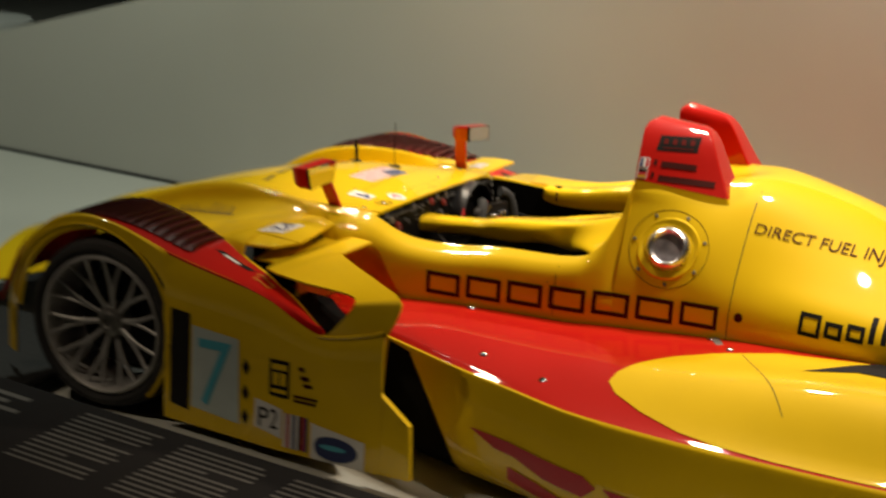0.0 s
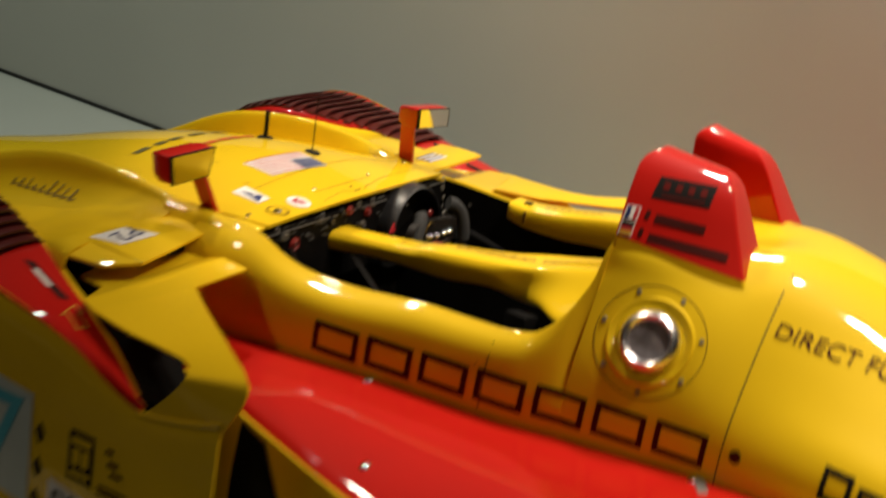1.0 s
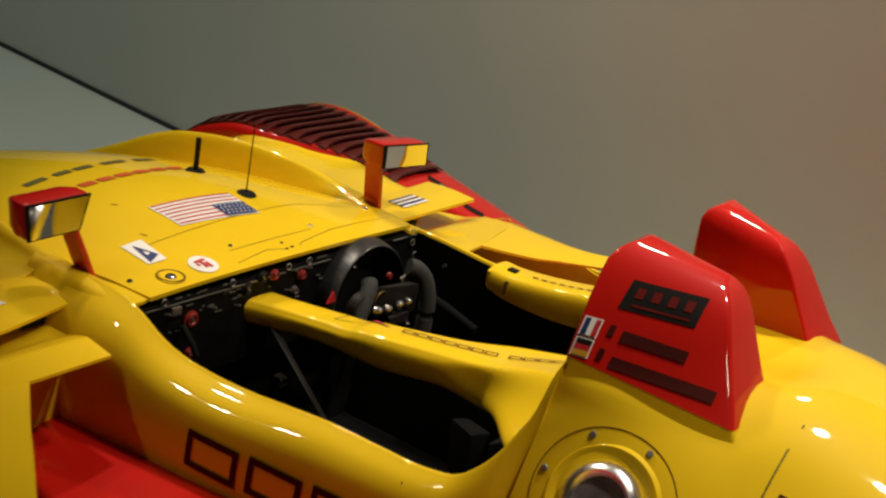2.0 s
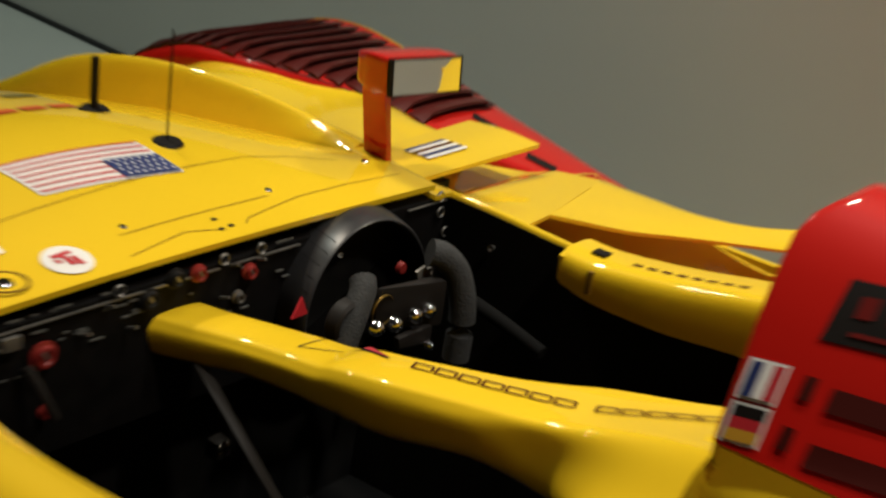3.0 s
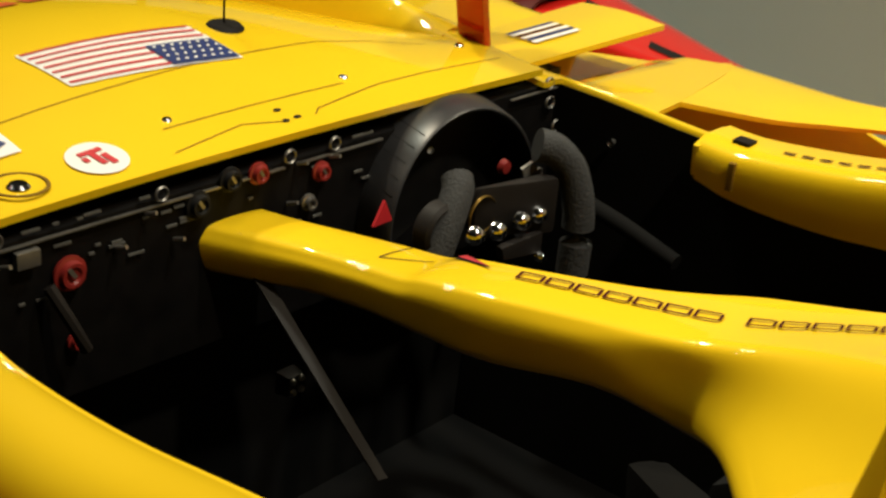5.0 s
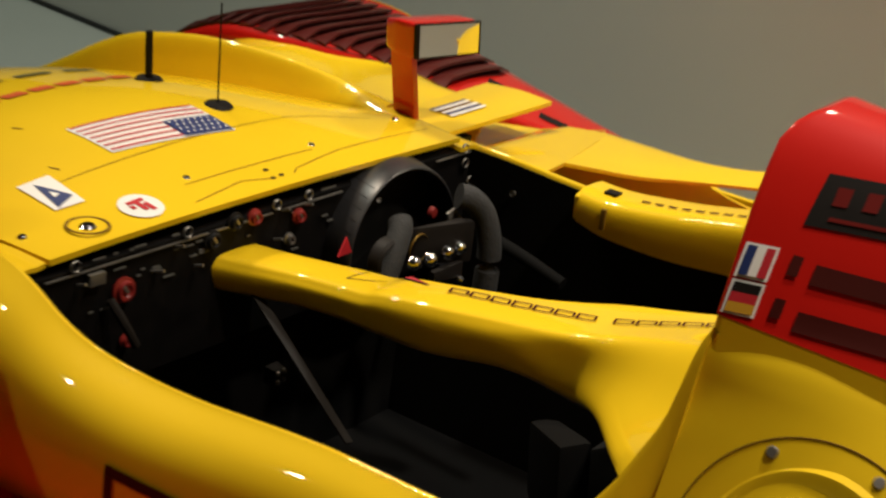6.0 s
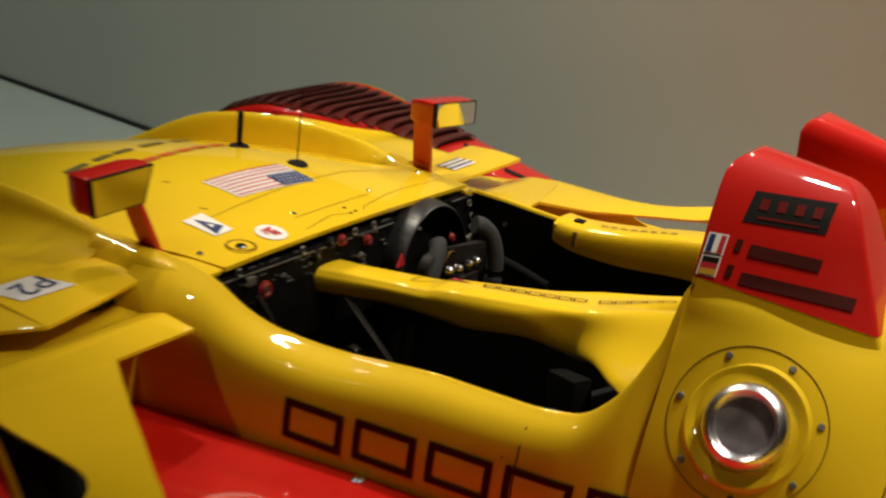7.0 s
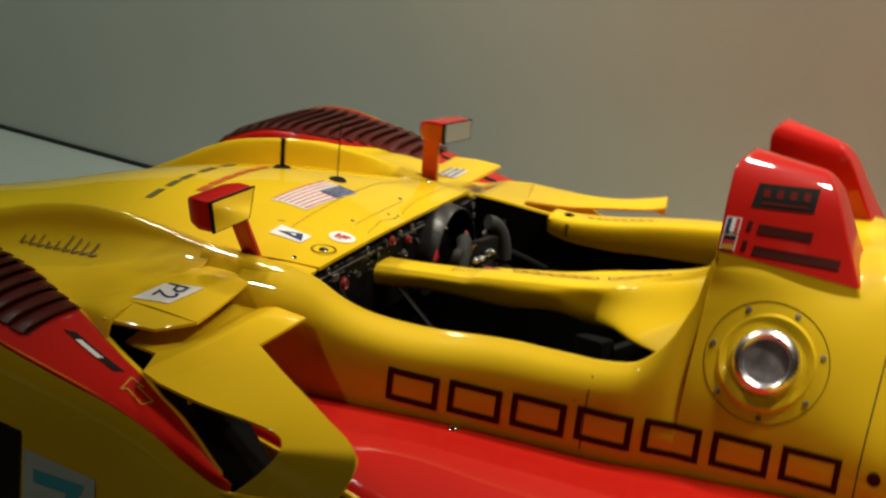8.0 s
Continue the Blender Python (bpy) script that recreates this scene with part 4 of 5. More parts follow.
# ---------------------------------------------------------------- wheels
for s in (-1, 1):
    base = Matrix.Translation((-0.02 if s < 0 else 0.06, s * 0.775, 0.275)) @ Matrix.Rotation(radians(90 if s < 0 else -90), 4, "X")
    base = base @ Matrix.Diagonal((0.90, 0.90, 0.9, 1))
    wheel = part("wheel", moved(lathe_bm([(0.235, -0.12), (0.28, -0.13), (0.295, -0.11), (0.30, -0.06), (0.30, 0.06), (0.296, 0.095), (0.285, 0.118), (0.265, 0.124), (0.248, 0.115), (0.240, 0.10), (0.23, 0.0)], 56, True), base), RUBBER, car, "black slick racing tyre")
    part("rim", moved(lathe_bm([(0.243, 0.112), (0.240, 0.122), (0.232, 0.124), (0.226, 0.112), (0.222, 0.03), (0.215, -0.10), (0.225, -0.11)], 56), base), RIM, wheel, "silver many-spoked alloy rim")
    part("hub", moved(lathe_bm([(0, 0.075), (0.018, 0.078), (0.022, 0.085), (0.030, 0.085), (0.034, 0.07), (0.05, 0.065), (0.06, 0.05), (0.062, 0.02)], 24), base), STEEL, wheel)
    part("brake_disc", moved(lathe_bm([(0, 0.0), (0.17, 0.0), (0.17, -0.03), (0, -0.03)], 32), base), BLACK, wheel)
    for k in range(10):
        a = 2 * math.pi * (k + 0.25) / 10
        for sp in (-1, 1):
            a2 = a + sp * 0.16
            c = lambda r, t, h: (r * math.cos(t), r * math.sin(t), h)
            bm = tube_bm([c(0.05, a, 0.058), c(0.10, a + sp * 0.03, 0.074), c(0.16, a + sp * 0.09, 0.09), c(0.228, a2, 0.108)], 0.0088, 6, 8, taper=0.0062)
            part("spoke", moved(bm, base), RIM, wheel)
    base = Matrix.Translation((2.85, s * 0.80, 0.345)) @ Matrix.Rotation(radians(90 if s < 0 else -90), 4, "X")
    wheel = part("wheel", moved(lathe_bm([(0.0, -0.15), (0.29, -0.16), (0.34, -0.12), (0.345, 0.0), (0.34, 0.12), (0.30, 0.15), (0.24, 0.14), (0.0, 0.10)], 40), base), RUBBER, car)
part("splitter", box_bm(-1.05, -0.25, -0.97, 0.97, 0.04, 0.06, 0.004), BLACK, car)
part("floor_tray", box_bm(-0.25, 3.4, -0.72, 0.72, 0.035, 0.05), BLACK, car)

# ---------------------------------------------------------------- antennas and filler
for x, y, h, r in ((0.288, 0.161, 0.074, 0.006), (0.444, 0.145, 0.15, 0.0014)):
    z = hood_z(x, y)
    part("antenna", tube_bm([(x, y, z), (x - 0.003, y + 0.001, z + h)], r, 8), INK, car)
    part("antenna_base", moved(lathe_bm([(0, 0.006), (0.018, 0.005), (0.023, 0.0)], 18), Matrix.Translation((x, y, z - 0.001))), INK, car)
cover_tree = tree_of(cover)
axis = Vector((0.05, -0.84, 0.54)).normalized()
hit, nrm, _, _ = cover_tree.ray_cast(Vector((1.594, -0.358, 0.661)) + axis * 0.3, -axis)
if nrm.dot(axis) < 0:
    nrm = -nrm
cap_m = Matrix.Translation(hit) @ nrm.to_track_quat("Z", "Y").to_matrix().to_4x4()
part("filler_dish", moved(lathe_bm([(0.094, -0.003), (0.088, 0.003), (0.080, 0.002), (0.072, -0.002), (0.066, -0.004)], 48), cap_m), YELLOW, car)
cap = part("filler_cap", moved(lathe_bm([(0.040, 0.008), (0.043, 0.018), (0.050, 0.023), (0.058, 0.019), (0.063, 0.010), (0.066, -0.01)], 48), cap_m), POLISHED, car, "polished metal fuel filler ring with a dark centre")
part("filler_valve", moved(lathe_bm([(0, 0.013), (0.012, 0.011), (0.032, 0.012), (0.041, 0.012), (0.041, 0.0)], 36), cap_m), material("dark_valve", (0.50, 0.46, 0.50), 0.42, metal=0.8, vary=0.2, scale=40), cap)
ring = []
for k in range(64):
    p = cap_m @ Vector((0.116 * math.cos(2 * math.pi * k / 64), 0.116 * math.sin(2 * math.pi * k / 64), 0.1))
    h2, n2, _, _ = cover_tree.ray_cast(p, -nrm)
    if h2 is not None:
        ring.append(tuple(h2 + (n2 if n2.dot(nrm) > 0 else -n2) * 0.0004))
part("flange_seam", tube_bm(ring + ring[:1], 0.0009, 6), SEAMLINE, car)
for k in range(7):
    a = 2 * math.pi * k / 7 + 0.3
    p = cap_m @ Vector((0.105 * math.cos(a), 0.105 * math.sin(a), 0.1))
    h2, n2, _, _ = cover_tree.ray_cast(p, -nrm)
    if h2 is not None:
        n2 = n2 if n2.dot(nrm) > 0 else -n2
        part("ring_bolt", moved(lathe_bm([(0, 0.003), (0.0045, 0.003), (0.006, 0.0)], 10), Matrix.Translation(h2) @ n2.to_track_quat("Z", "Y").to_matrix().to_4x4()), STEEL, car)


# ---------------------------------------------------------------- paintwork, stickers and lettering
def lay_on(bm, host, way, lift):
    """Lays bm onto the host; on the left wing it is drawn in along with the panel."""
    if host.name in straight:
        lay(bm, straight[host.name], way, lift)
        for v in bm.verts:
            v.co = left_wing(*v.co)
        return bm
    return lay(bm, tree_of(host), way, lift)


def sticker(name, outline, mat, host, place, way, lift=0.002, step=0.02, label=""):
    """A thin sticker: outline in the plane of place, laid onto the host along way."""
    bm = moved(flat_bm(outline, step), place)
    lay_on(bm, host, way, lift)
    return part(name, bm, mat, car if host.parent is car else host.parent, label)


def lettering(name, text, x, y, width, height, mat, host, place, way, lift=0.003):
    bm = moved(words_bm(text, width, height), place @ Matrix.Translation((x, y, 0)))
    lay_on(bm, host, way, lift)
    return part(name, bm, mat, car)


def box_outline(x0, y0, x1, y1, w):
    """Bars of a hollow box."""
    out = [rect(x0, y0, x1, y0 + w), rect(x0, y1 - w, x1, y1), rect(x0, y0 + w, x0 + w, y1 - w), rect(x1 - w, y0 + w, x1, y1 - w)]
    return out


SIDE = frame_m((0, -1.05, 0), (1, 0, 0), (0, 0, 1))
INWARD = (0, 1, 0)
PANEL = frame_m((-0.032, -1.05, -0.012), (1, 0, 0), (0, 0, 1))
# wing side panel
sticker("dark_bar", [(0.334, 0.135), (0.402, 0.121), (0.404, 0.424), (0.336, 0.432)], TRIM, left_panel, PANEL, INWARD)
sticker("race_panel", [(0.410, 0.137), (0.579, 0.116), (0.573, 0.374), (0.412, 0.390)], material("pale_blue_panel", (0.50, 0.58, 0.56), 0.45, vary=0.1), left_panel, PANEL, INWARD, label="pale race number panel")
lettering("race_number", "7", 0.435, 0.150, 0.115, 0.205, LIGHTBLUE, left_panel, PANEL, INWARD)
for z in (0.296, 0.217, 0.143):
    sticker("diamond", [(0.605, z - 0.026), (0.622, z), (0.605, z + 0.026), (0.588, z)], INK, left_panel, PANEL, INWARD)
sticker("square_sticker", rect(0.712, 0.228, 0.818, 0.338), INK, left_panel, PANEL, INWARD)
for j, (x0, z0, x1, z1) in enumerate(((0.722, 0.308, 0.808, 0.326), (0.728, 0.262, 0.762, 0.300), (0.770, 0.262, 0.802, 0.300), (0.722, 0.238, 0.808, 0.250))):
    sticker("square_mark", rect(x0, z0, x1, z1), YELLOW, left_panel, PANEL, INWARD, 0.003)
for x0, z0, x1, z1 in ((0.868, 0.318, 0.900, 0.330), (0.880, 0.292, 0.925, 0.304), (0.895, 0.272, 0.945, 0.282), (0.845, 0.236, 0.975, 0.243), (0.845, 0.222, 0.965, 0.229)):
    sticker("small_mark", rect(x0, z0, x1, z1), MAROON, left_panel, PANEL, INWARD)
sticker("class_plate", [(0.650, 0.122), (0.785, 0.100), (0.785, 0.190), (0.650, 0.208)], WHITE, left_panel, PANEL, INWARD, label="white class plate")
lettering("class_mark", "P2", 0.668, 0.126, 0.094, 0.060, INK, left_panel, PANEL, INWARD)
for j in range(8):
    sticker("stripe", rect(0.795 + 0.0165 * j, 0.078, 0.810 + 0.0165 * j, 0.182), (WHITE, STRIPE, WHITE, BLUE, WHITE, INK, STRIPE, BLUE)[j], left_panel, PANEL, INWARD)
sticker("oval_plate", [(0.945, 0.066), (1.125, 0.042), (1.125, 0.146), (0.945, 0.172)], WHITE, left_panel, PANEL, INWARD)
sticker("blue_oval", disc(1.036, 0.106, 0.070, 0.036, 24), BLUE, left_panel, PANEL, INWARD, 0.003)
sticker("oval_streak", disc(1.032, 0.109, 0.040, 0.008, 16), LIGHTBLUE, left_panel, PANEL, INWARD, 0.004)

# maker's lettering along the cockpit side, as plain hollow boxes
for j in range(7):
    x0 = 0.876 + 0.1308 * j
    z0 = 0.436 + 0.036 * (x0 - 0.876)
    for b in box_outline(x0, z0, x0 + 0.110, z0 + 0.068, 0.012):
        (xa, za), (xb, _), (_, zb), _ = b
        for u0, u1, host in ((xa, min(xb, 1.4575), left_flank), (max(xa, 1.4575), xb, cover)):
            if u1 > u0:
                sticker("maroon_bar", rect(u0, za, u1, zb), MAROON, host, SIDE, INWARD, 0.0022, 0.03)
sticker("maroon_dot", disc(1.832, 0.514, 0.013), MAROON, cover, SIDE, INWARD, 0.0022)
for j, w in enumerate((0.062, 0.05, 0.05, 0.022, 0.022, 0.03)):
    x0 = 2.010 + sum((0.062, 0.05, 0.05, 0.022, 0.022, 0.03)[:j]) + 0.012 * j
    z0 = 0.510 + 0.10 * (x0 - 2.010)
    h = 0.060 if j in (0, 3, 4) else 0.042
    for b in (box_outline(x0, z0, x0 + w, z0 + h, 0.011) if w > 0.04 else [rect(x0, z0, x0 + 0.016, z0 + h)]):
        sticker("sponsor_bar", b, INK, cover, SIDE, INWARD, 0.0022)
bm = moved(words_bm("DIRECT FUEL INJECTION", 0.55, 0.033), frame_m((1.818, -0.6, 0.722), (1, 0, -0.11), (0, 0, 1)))
lay(bm, cover_tree, (0, 1, 0), 0.003)
part("engine_lettering", bm, MAROON, car)
# seams
sticker("panel_seam", rect(1.800, 0.44, 1.8025, 0.83), TRIM, cover, SIDE, INWARD, 0.0008, 0.03)
sticker("panel_seam", rect(1.282, 0.43, 1.284, 0.606), TRIM, left_flank, SIDE, INWARD, 0.0008, 0.03)

# roll hoop
HL = hoops[-1]
sticker("black_plate", [(1.497, 0.923), (1.610, 0.923), (1.610, 0.964), (1.500, 0.964)], INK, HL, SIDE, INWARD, 0.0015)
for j in range(4):
    sticker("plate_mark", rect(1.512 + 0.024 * j, 0.941, 1.524 + 0.024 * j, 0.955), DULLRED, HL, SIDE, INWARD, 0.0025)
sticker("plate_mark", rect(1.514, 0.929, 1.598, 0.932), DULLRED, HL, SIDE, INWARD, 0.0025)
for z, x0, x1 in ((0.883, 1.499, 1.508), (0.879, 1.519, 1.618), (0.848, 1.498, 1.507), (0.841, 1.519, 1.678)):
    sticker("name_bar", [(x0, z), (x1, z - 0.05 * (x1 - x0)), (x1, z + 0.016 - 0.05 * (x1 - x0)), (x0, z + 0.016)], MAROON, HL, SIDE, INWARD, 0.0022)
for z0, cols in ((0.877, (BLUE, WHITE, STRIPE)), (0.847, None)):
    sticker("flag_border", rect(1.460, z0 - 0.003, 1.487, z0 + 0.025), WHITE, HL, SIDE, INWARD, 0.0015)
    for j in range(3):
        if cols:
            sticker("flag_band", rect(1.4625 + 0.0075 * j, z0 - 0.001, 1.470 + 0.0075 * j, z0 + 0.023), cols[j], HL, SIDE, INWARD, 0.0025)
        else:
            sticker("flag_band", rect(1.4625, z0 - 0.001 + 0.008 * j, 1.485, z0 - 0.001 + 0.008 * (j + 1)), (GOLD, STRIPE, INK)[j], HL, SIDE, INWARD, 0.0025)

# bonnet: the plane of these stickers is x, y seen from above
TOP = Matrix.Translation((0, 0, 1.0))
DOWN = (0, 0, -1)
FX0, FX1, FY0, FY1 = 0.400, 0.486, -0.094, 0.100


def on_flag(x0, y0, x1, y1):
    """A field of the flag, which lies a little askew."""
    return [(x + 0.16 * (y - FY0), y) for x, y in rect(x0, y0, x1, y1)]


sticker("flag_ground", on_flag(FX0 - 0.002, FY0 - 0.003, FX1 + 0.002, FY1 + 0.003), WHITE, hood, TOP, DOWN, 0.0015)
w = (FX1 - FX0) / 13
FYC = FY0 + 0.59 * (FY1 - FY0)
for j in range(0, 13, 2):
    sticker("flag_stripe", on_flag(FX0 + w * j, FY0, FX0 + w * (j + 0.62), FY1 if j < 6 else FYC), STRIPE, hood, TOP, DOWN, 0.0025)
sticker("flag_canton", on_flag(FX0 + w * 6, FYC, FX1, FY1), BLUE, hood, TOP, DOWN, 0.003)
for i in range(7):
    for j in range(4):
        x, y = FX0 + w * 6 + 0.007 + 0.0108 * j, FYC + 0.006 + 0.0105 * i + 0.004 * (j % 2)
        sticker("flag_star", disc(x + 0.16 * (y - FY0), y, 0.0022, n=6), WHITE, hood, TOP, DOWN, 0.004, 0.05)
sticker("white_sticker", [(0.474, -0.244), (0.480, -0.198), (0.562, -0.211), (0.557, -0.254)], WHITE, hood, TOP, DOWN)
sticker("blue_triangle", [(0.487, -0.228), (0.555, -0.247), (0.542, -0.213)], BLUE, hood, TOP, DOWN, 0.003)
sticker("triangle_gap", [(0.516, -0.229), (0.533, -0.234), (0.530, -0.223)], WHITE, hood, TOP, DOWN, 0.004)
sticker("round_sticker", disc(0.613, -0.166, 0.030, 0.029, 24), WHITE, hood, TOP, DOWN)
sticker("round_mark", rect(0.598, -0.179, 0.605, -0.153), STRIPE, hood, TOP, DOWN, 0.003)
sticker("round_mark", rect(0.605, -0.170, 0.626, -0.163), STRIPE, hood, TOP, DOWN, 0.003)
sticker("round_mark", rect(0.610, -0.161, 0.630, -0.154), STRIPE, hood, TOP, DOWN, 0.003)
sticker("round_mark", rect(0.608, -0.181, 0.616, -0.175), STRIPE, hood, TOP, DOWN, 0.003)
bm = lathe_bm([(0.028, 0), (0.0275, 0.0012), (0.0245, 0.0012), (0.024, 0)], 28)
part("bonnet_ring", moved(bm, Matrix.Translation((0.612, -0.252, hood_z(0.612, -0.252) + 0.001))), SEAMLINE, car)
part("bonnet_stud", moved(lathe_bm([(0, 0.004), (0.008, 0.003), (0.011, 0)], 14), Matrix.Translation((0.612, -0.252, hood_z(0.612, -0.252)))), CHROME, car)
DASHRED = material("orange_red_dash", (0.50, 0.075, 0.010), 0.45, vary=0.08)
for j in range(6):
    y = -0.100 + 0.044 * j
    x = 0.204 + 0.15 * (y + 0.090)
    sticker("red_dash", [(x, y), (x + 0.006, y + 0.034), (x + 0.030, y + 0.034), (x + 0.024, y)], DASHRED, hood, TOP, DOWN)
OLIVE = material("olive_mark", (0.10, 0.085, 0.012), 0.5, vary=0.1)
for y0, w in ((-0.150, 0.050), (-0.080, 0.040), (-0.030, 0.045), (0.040, 0.060), (0.125, 0.055)):
    x0 = 0.100 + 0.12 * (y0 + 0.15)
    sticker("nose_mark", [(x0, y0), (x0 + 0.10 * w, y0 + w), (x0 + 0.020 + 0.10 * w, y0 + w), (x0 + 0.020, y0)], OLIVE, hood, TOP, DOWN)
for pts in ([(0.501, -0.238), (0.509, -0.051), (0.512, 0.222), (0.530, 0.290), (0.562, 0.352)], [(0.650, 0.080), (0.641, 0.093), (0.628, 0.196), (0.629, 0.288), (0.636, 0.397)], [(0.642, -0.098), (0.631, -0.004), (0.646, 0.040)], [(0.601, -0.078), (0.610, 0.162)]):
    for p, q in zip(pts, pts[1:]):
        d = Vector((q[0] - p[0], q[1] - p[1])).normalized() * 0.0007
        sticker("panel_seam", [(p[0] - d.y, p[1] + d.x), (q[0] - d.y, q[1] + d.x), (q[0] + d.y, q[1] - d.x), (p[0] + d.y, p[1] - d.x)], SEAMLINE, hood, TOP, DOWN, 0.0008)
for x, y in ((0.625, 0.050), (0.646, 0.042), (0.645, 0.059)):
    sticker("vent_hole", disc(x, y, 0.003, 0.005, 12), INK, hood, TOP, DOWN, 0.001)
for x, y in ((0.587, -0.061), (0.598, 0.174), (0.58, -0.325), (0.58, 0.39)):
    part("bonnet_screw", moved(lathe_bm([(0, 0.003), (0.004, 0.0025), (0.006, 0)], 12), Matrix.Translation((x, y, hood_z(x, y)))), CHROME, car)

for x, y in ((0.346, 0.200), (0.341, -0.131), (0.470, -0.180)):
    sticker("vent_slit", [(x - 0.008, y - 0.002), (x - 0.006, y - 0.004), (x + 0.008, y + 0.002), (x + 0.006, y + 0.004)], SEAMLINE, hood, TOP, DOWN, 0.001)

# shelves
sticker("shelf_sticker", [(0.405, -0.674), (0.412, -0.562), (0.485, -0.529), (0.478, -0.651)], WHITE, left_shelf, TOP, DOWN, 0.002)
bm = moved(words_bm("P2", 0.082, 0.046), frame_m((0.420, -0.555, 1.0), (0.09, -1, 0), (1, 0.09, 0)))
lay_on(bm, left_shelf, DOWN, 0.003)
part("class_mark", bm, BLUE, car)
for j in range(6):
    o = [(0.494 + 0.008 * j, 0.450), (0.5005 + 0.008 * j, 0.450), (0.503 + 0.008 * j, 0.548), (0.4965 + 0.008 * j, 0.548)]
    sticker("shelf_stripe", [right_wing(x, y)[:2] for x, y in o], (BLUE, WHITE, MAROON, WHITE, BLUE, WHITE)[j], right_shelf, TOP, DOWN, 0.003)
# script on the flank, as plain strokes
random.seed(3)
SCRIPT = material("faded_script", (0.20, 0.13, 0.012), 0.5, vary=0.1)
for j in range(9):
    x0, z0 = -0.055 + 0.024 * j, 0.540 + 0.0022 * j
    h, w = random.uniform(0.012, 0.032), random.uniform(0.003, 0.006)
    sticker("script_stroke", [(x0, z0), (x0 + w, z0 - 0.001), (x0 + w + h * 0.45, z0 + h), (x0 + h * 0.45, z0 + h)], SCRIPT, left_wing_flank, frame_m((0, -0.9, 0), (1, 0, 0), (0, 0, 1)), INWARD, 0.002)
    sticker("script_stroke", [(x0 + w, z0 - 0.001), (x0 + 0.022, z0 + 0.004), (x0 + 0.022, z0 + 0.007), (x0 + w, z0 + 0.002)], SCRIPT, left_wing_flank, frame_m((0, -0.9, 0), (1, 0, 0), (0, 0, 1)), INWARD, 0.002)

# slats, slot and arrow on the red panels
for s in (-1, 1):
    host = wing_reds[s]
    tr = tree_of(host)
    put = lambda o: [(x, -y) for x, y in o] if s < 0 else [right_wing(x, y)[:2] for x, y in o]
    drawn = (lambda x, y: left_wing(x, y)[:2]) if s < 0 else (lambda x, y: (x, y))
    far = 0.938 if s < 0 else 0.955
    sticker("slat_bed", put([(-0.29, 0.645), (0.02, 0.645), (0.32, 0.740), (0.34, 0.93), (-0.25, 0.94)]), DARKRED, host, TOP, DOWN, 0.001, 0.03)
    for j in range(18):
        x = -0.30 + 0.0352 * j
        P = []
        for t in np.linspace(0, 1, 9):
            y0 = inner_y(x + 0.02) + 0.010
            row = []
            for dx, dz in ((0.0, 0.000), (0.010, 0.008), (0.022, 0.013), (0.034, 0.015), (0.035, 0.010)):
                px, py = drawn(*put([(x + dx, y0 + (far - y0) * t)])[0])
                h, n, _, _ = tr.ray_cast(Vector((px, py, 1.0)), Vector((0, 0, -1)))
                z = h.z if h else 0.6
                row.append((px, py, z + dz * (1 - 0.55 * abs(2 * t - 1) ** 6)))
            P.append(row)
        part("slat", grid_bm(P, 0.0025), DARKRED, host)
    if s > 0:
        sticker("lamp_slot", put([(0.340, 0.878), (0.352, 0.858), (0.432, 0.876), (0.422, 0.897)]), INK, host, TOP, DOWN, 0.0015, 0.03)
        sticker("lamp_slot", put([(0.462, 0.872), (0.472, 0.852), (0.526, 0.862), (0.516, 0.882)]), INK, host, TOP, DOWN, 0.0015, 0.03)
        sticker("lamp_strip", put([(0.378, 0.878), (0.384, 0.868), (0.405, 0.873), (0.400, 0.883)]), STEEL, host, TOP, DOWN, 0.003, 0.03)
    else:
        sticker("lamp_slot", put([(0.365, 0.848), (0.385, 0.832), (0.525, 0.874), (0.51, 0.892)]), INK, host, TOP, DOWN, 0.0015, 0.03)
        sticker("lamp_strip", put([(0.400, 0.860), (0.408, 0.849), (0.472, 0.869), (0.464, 0.880)]), WHITE, host, TOP, DOWN, 0.003, 0.03)
    ar = [(0.545, 0.884), (0.585, 0.892), (0.575, 0.902), (0.637, 0.919), (0.627, 0.946), (0.567, 0.926), (0.560, 0.938)]
    for p, q in zip(ar, ar[1:] + ar[:1]):
        d = Vector((q[0] - p[0], q[1] - p[1])).normalized()
        nx, ny = -d.y * 0.002, d.x * 0.002
        sticker("arrow_line", put([(p[0] + nx, p[1] + ny), (q[0] + nx, q[1] + ny), (q[0] - nx, q[1] - ny), (p[0] - nx, p[1] - ny)]), GOLD, host, TOP, DOWN, 0.002, 0.05)

# pod: yellow tongue, dark duct, latch
sticker("yellow_tongue", [(1.600, -0.820), (1.608, -0.775), (1.643, -0.712), (1.72, -0.620), (1.81, -0.560), (1.98, -0.505), (2.4, -0.53), (3.1, -0.57), (3.1, -1.0), (2.4, -1.0), (2.1, -0.992), (1.95, -0.978), (1.84, -0.955), (1.72, -0.908), (1.634, -0.860)], YELLOW, left_pod, TOP, DOWN, 0.002, 0.03, "yellow tongue-shaped field on the red pod")
sticker("intake_slot", [(2.072, -0.640), (2.18, -0.555), (2.25, -0.515), (2.34, -0.53), (2.30, -0.622), (2.21, -0.605)], INK, left_pod, TOP, DOWN, 0.004, 0.03)
part("pod_bulge", moved(lathe_bm([(0, 0.02), (0.03, 0.018), (0.05, 0.008), (0.055, -0.005)], 20), Matrix.Translation((2.26, -0.74, 0.408)) @ Matrix.Diagonal((1.4, 0.9, 1, 1))), RED, car)
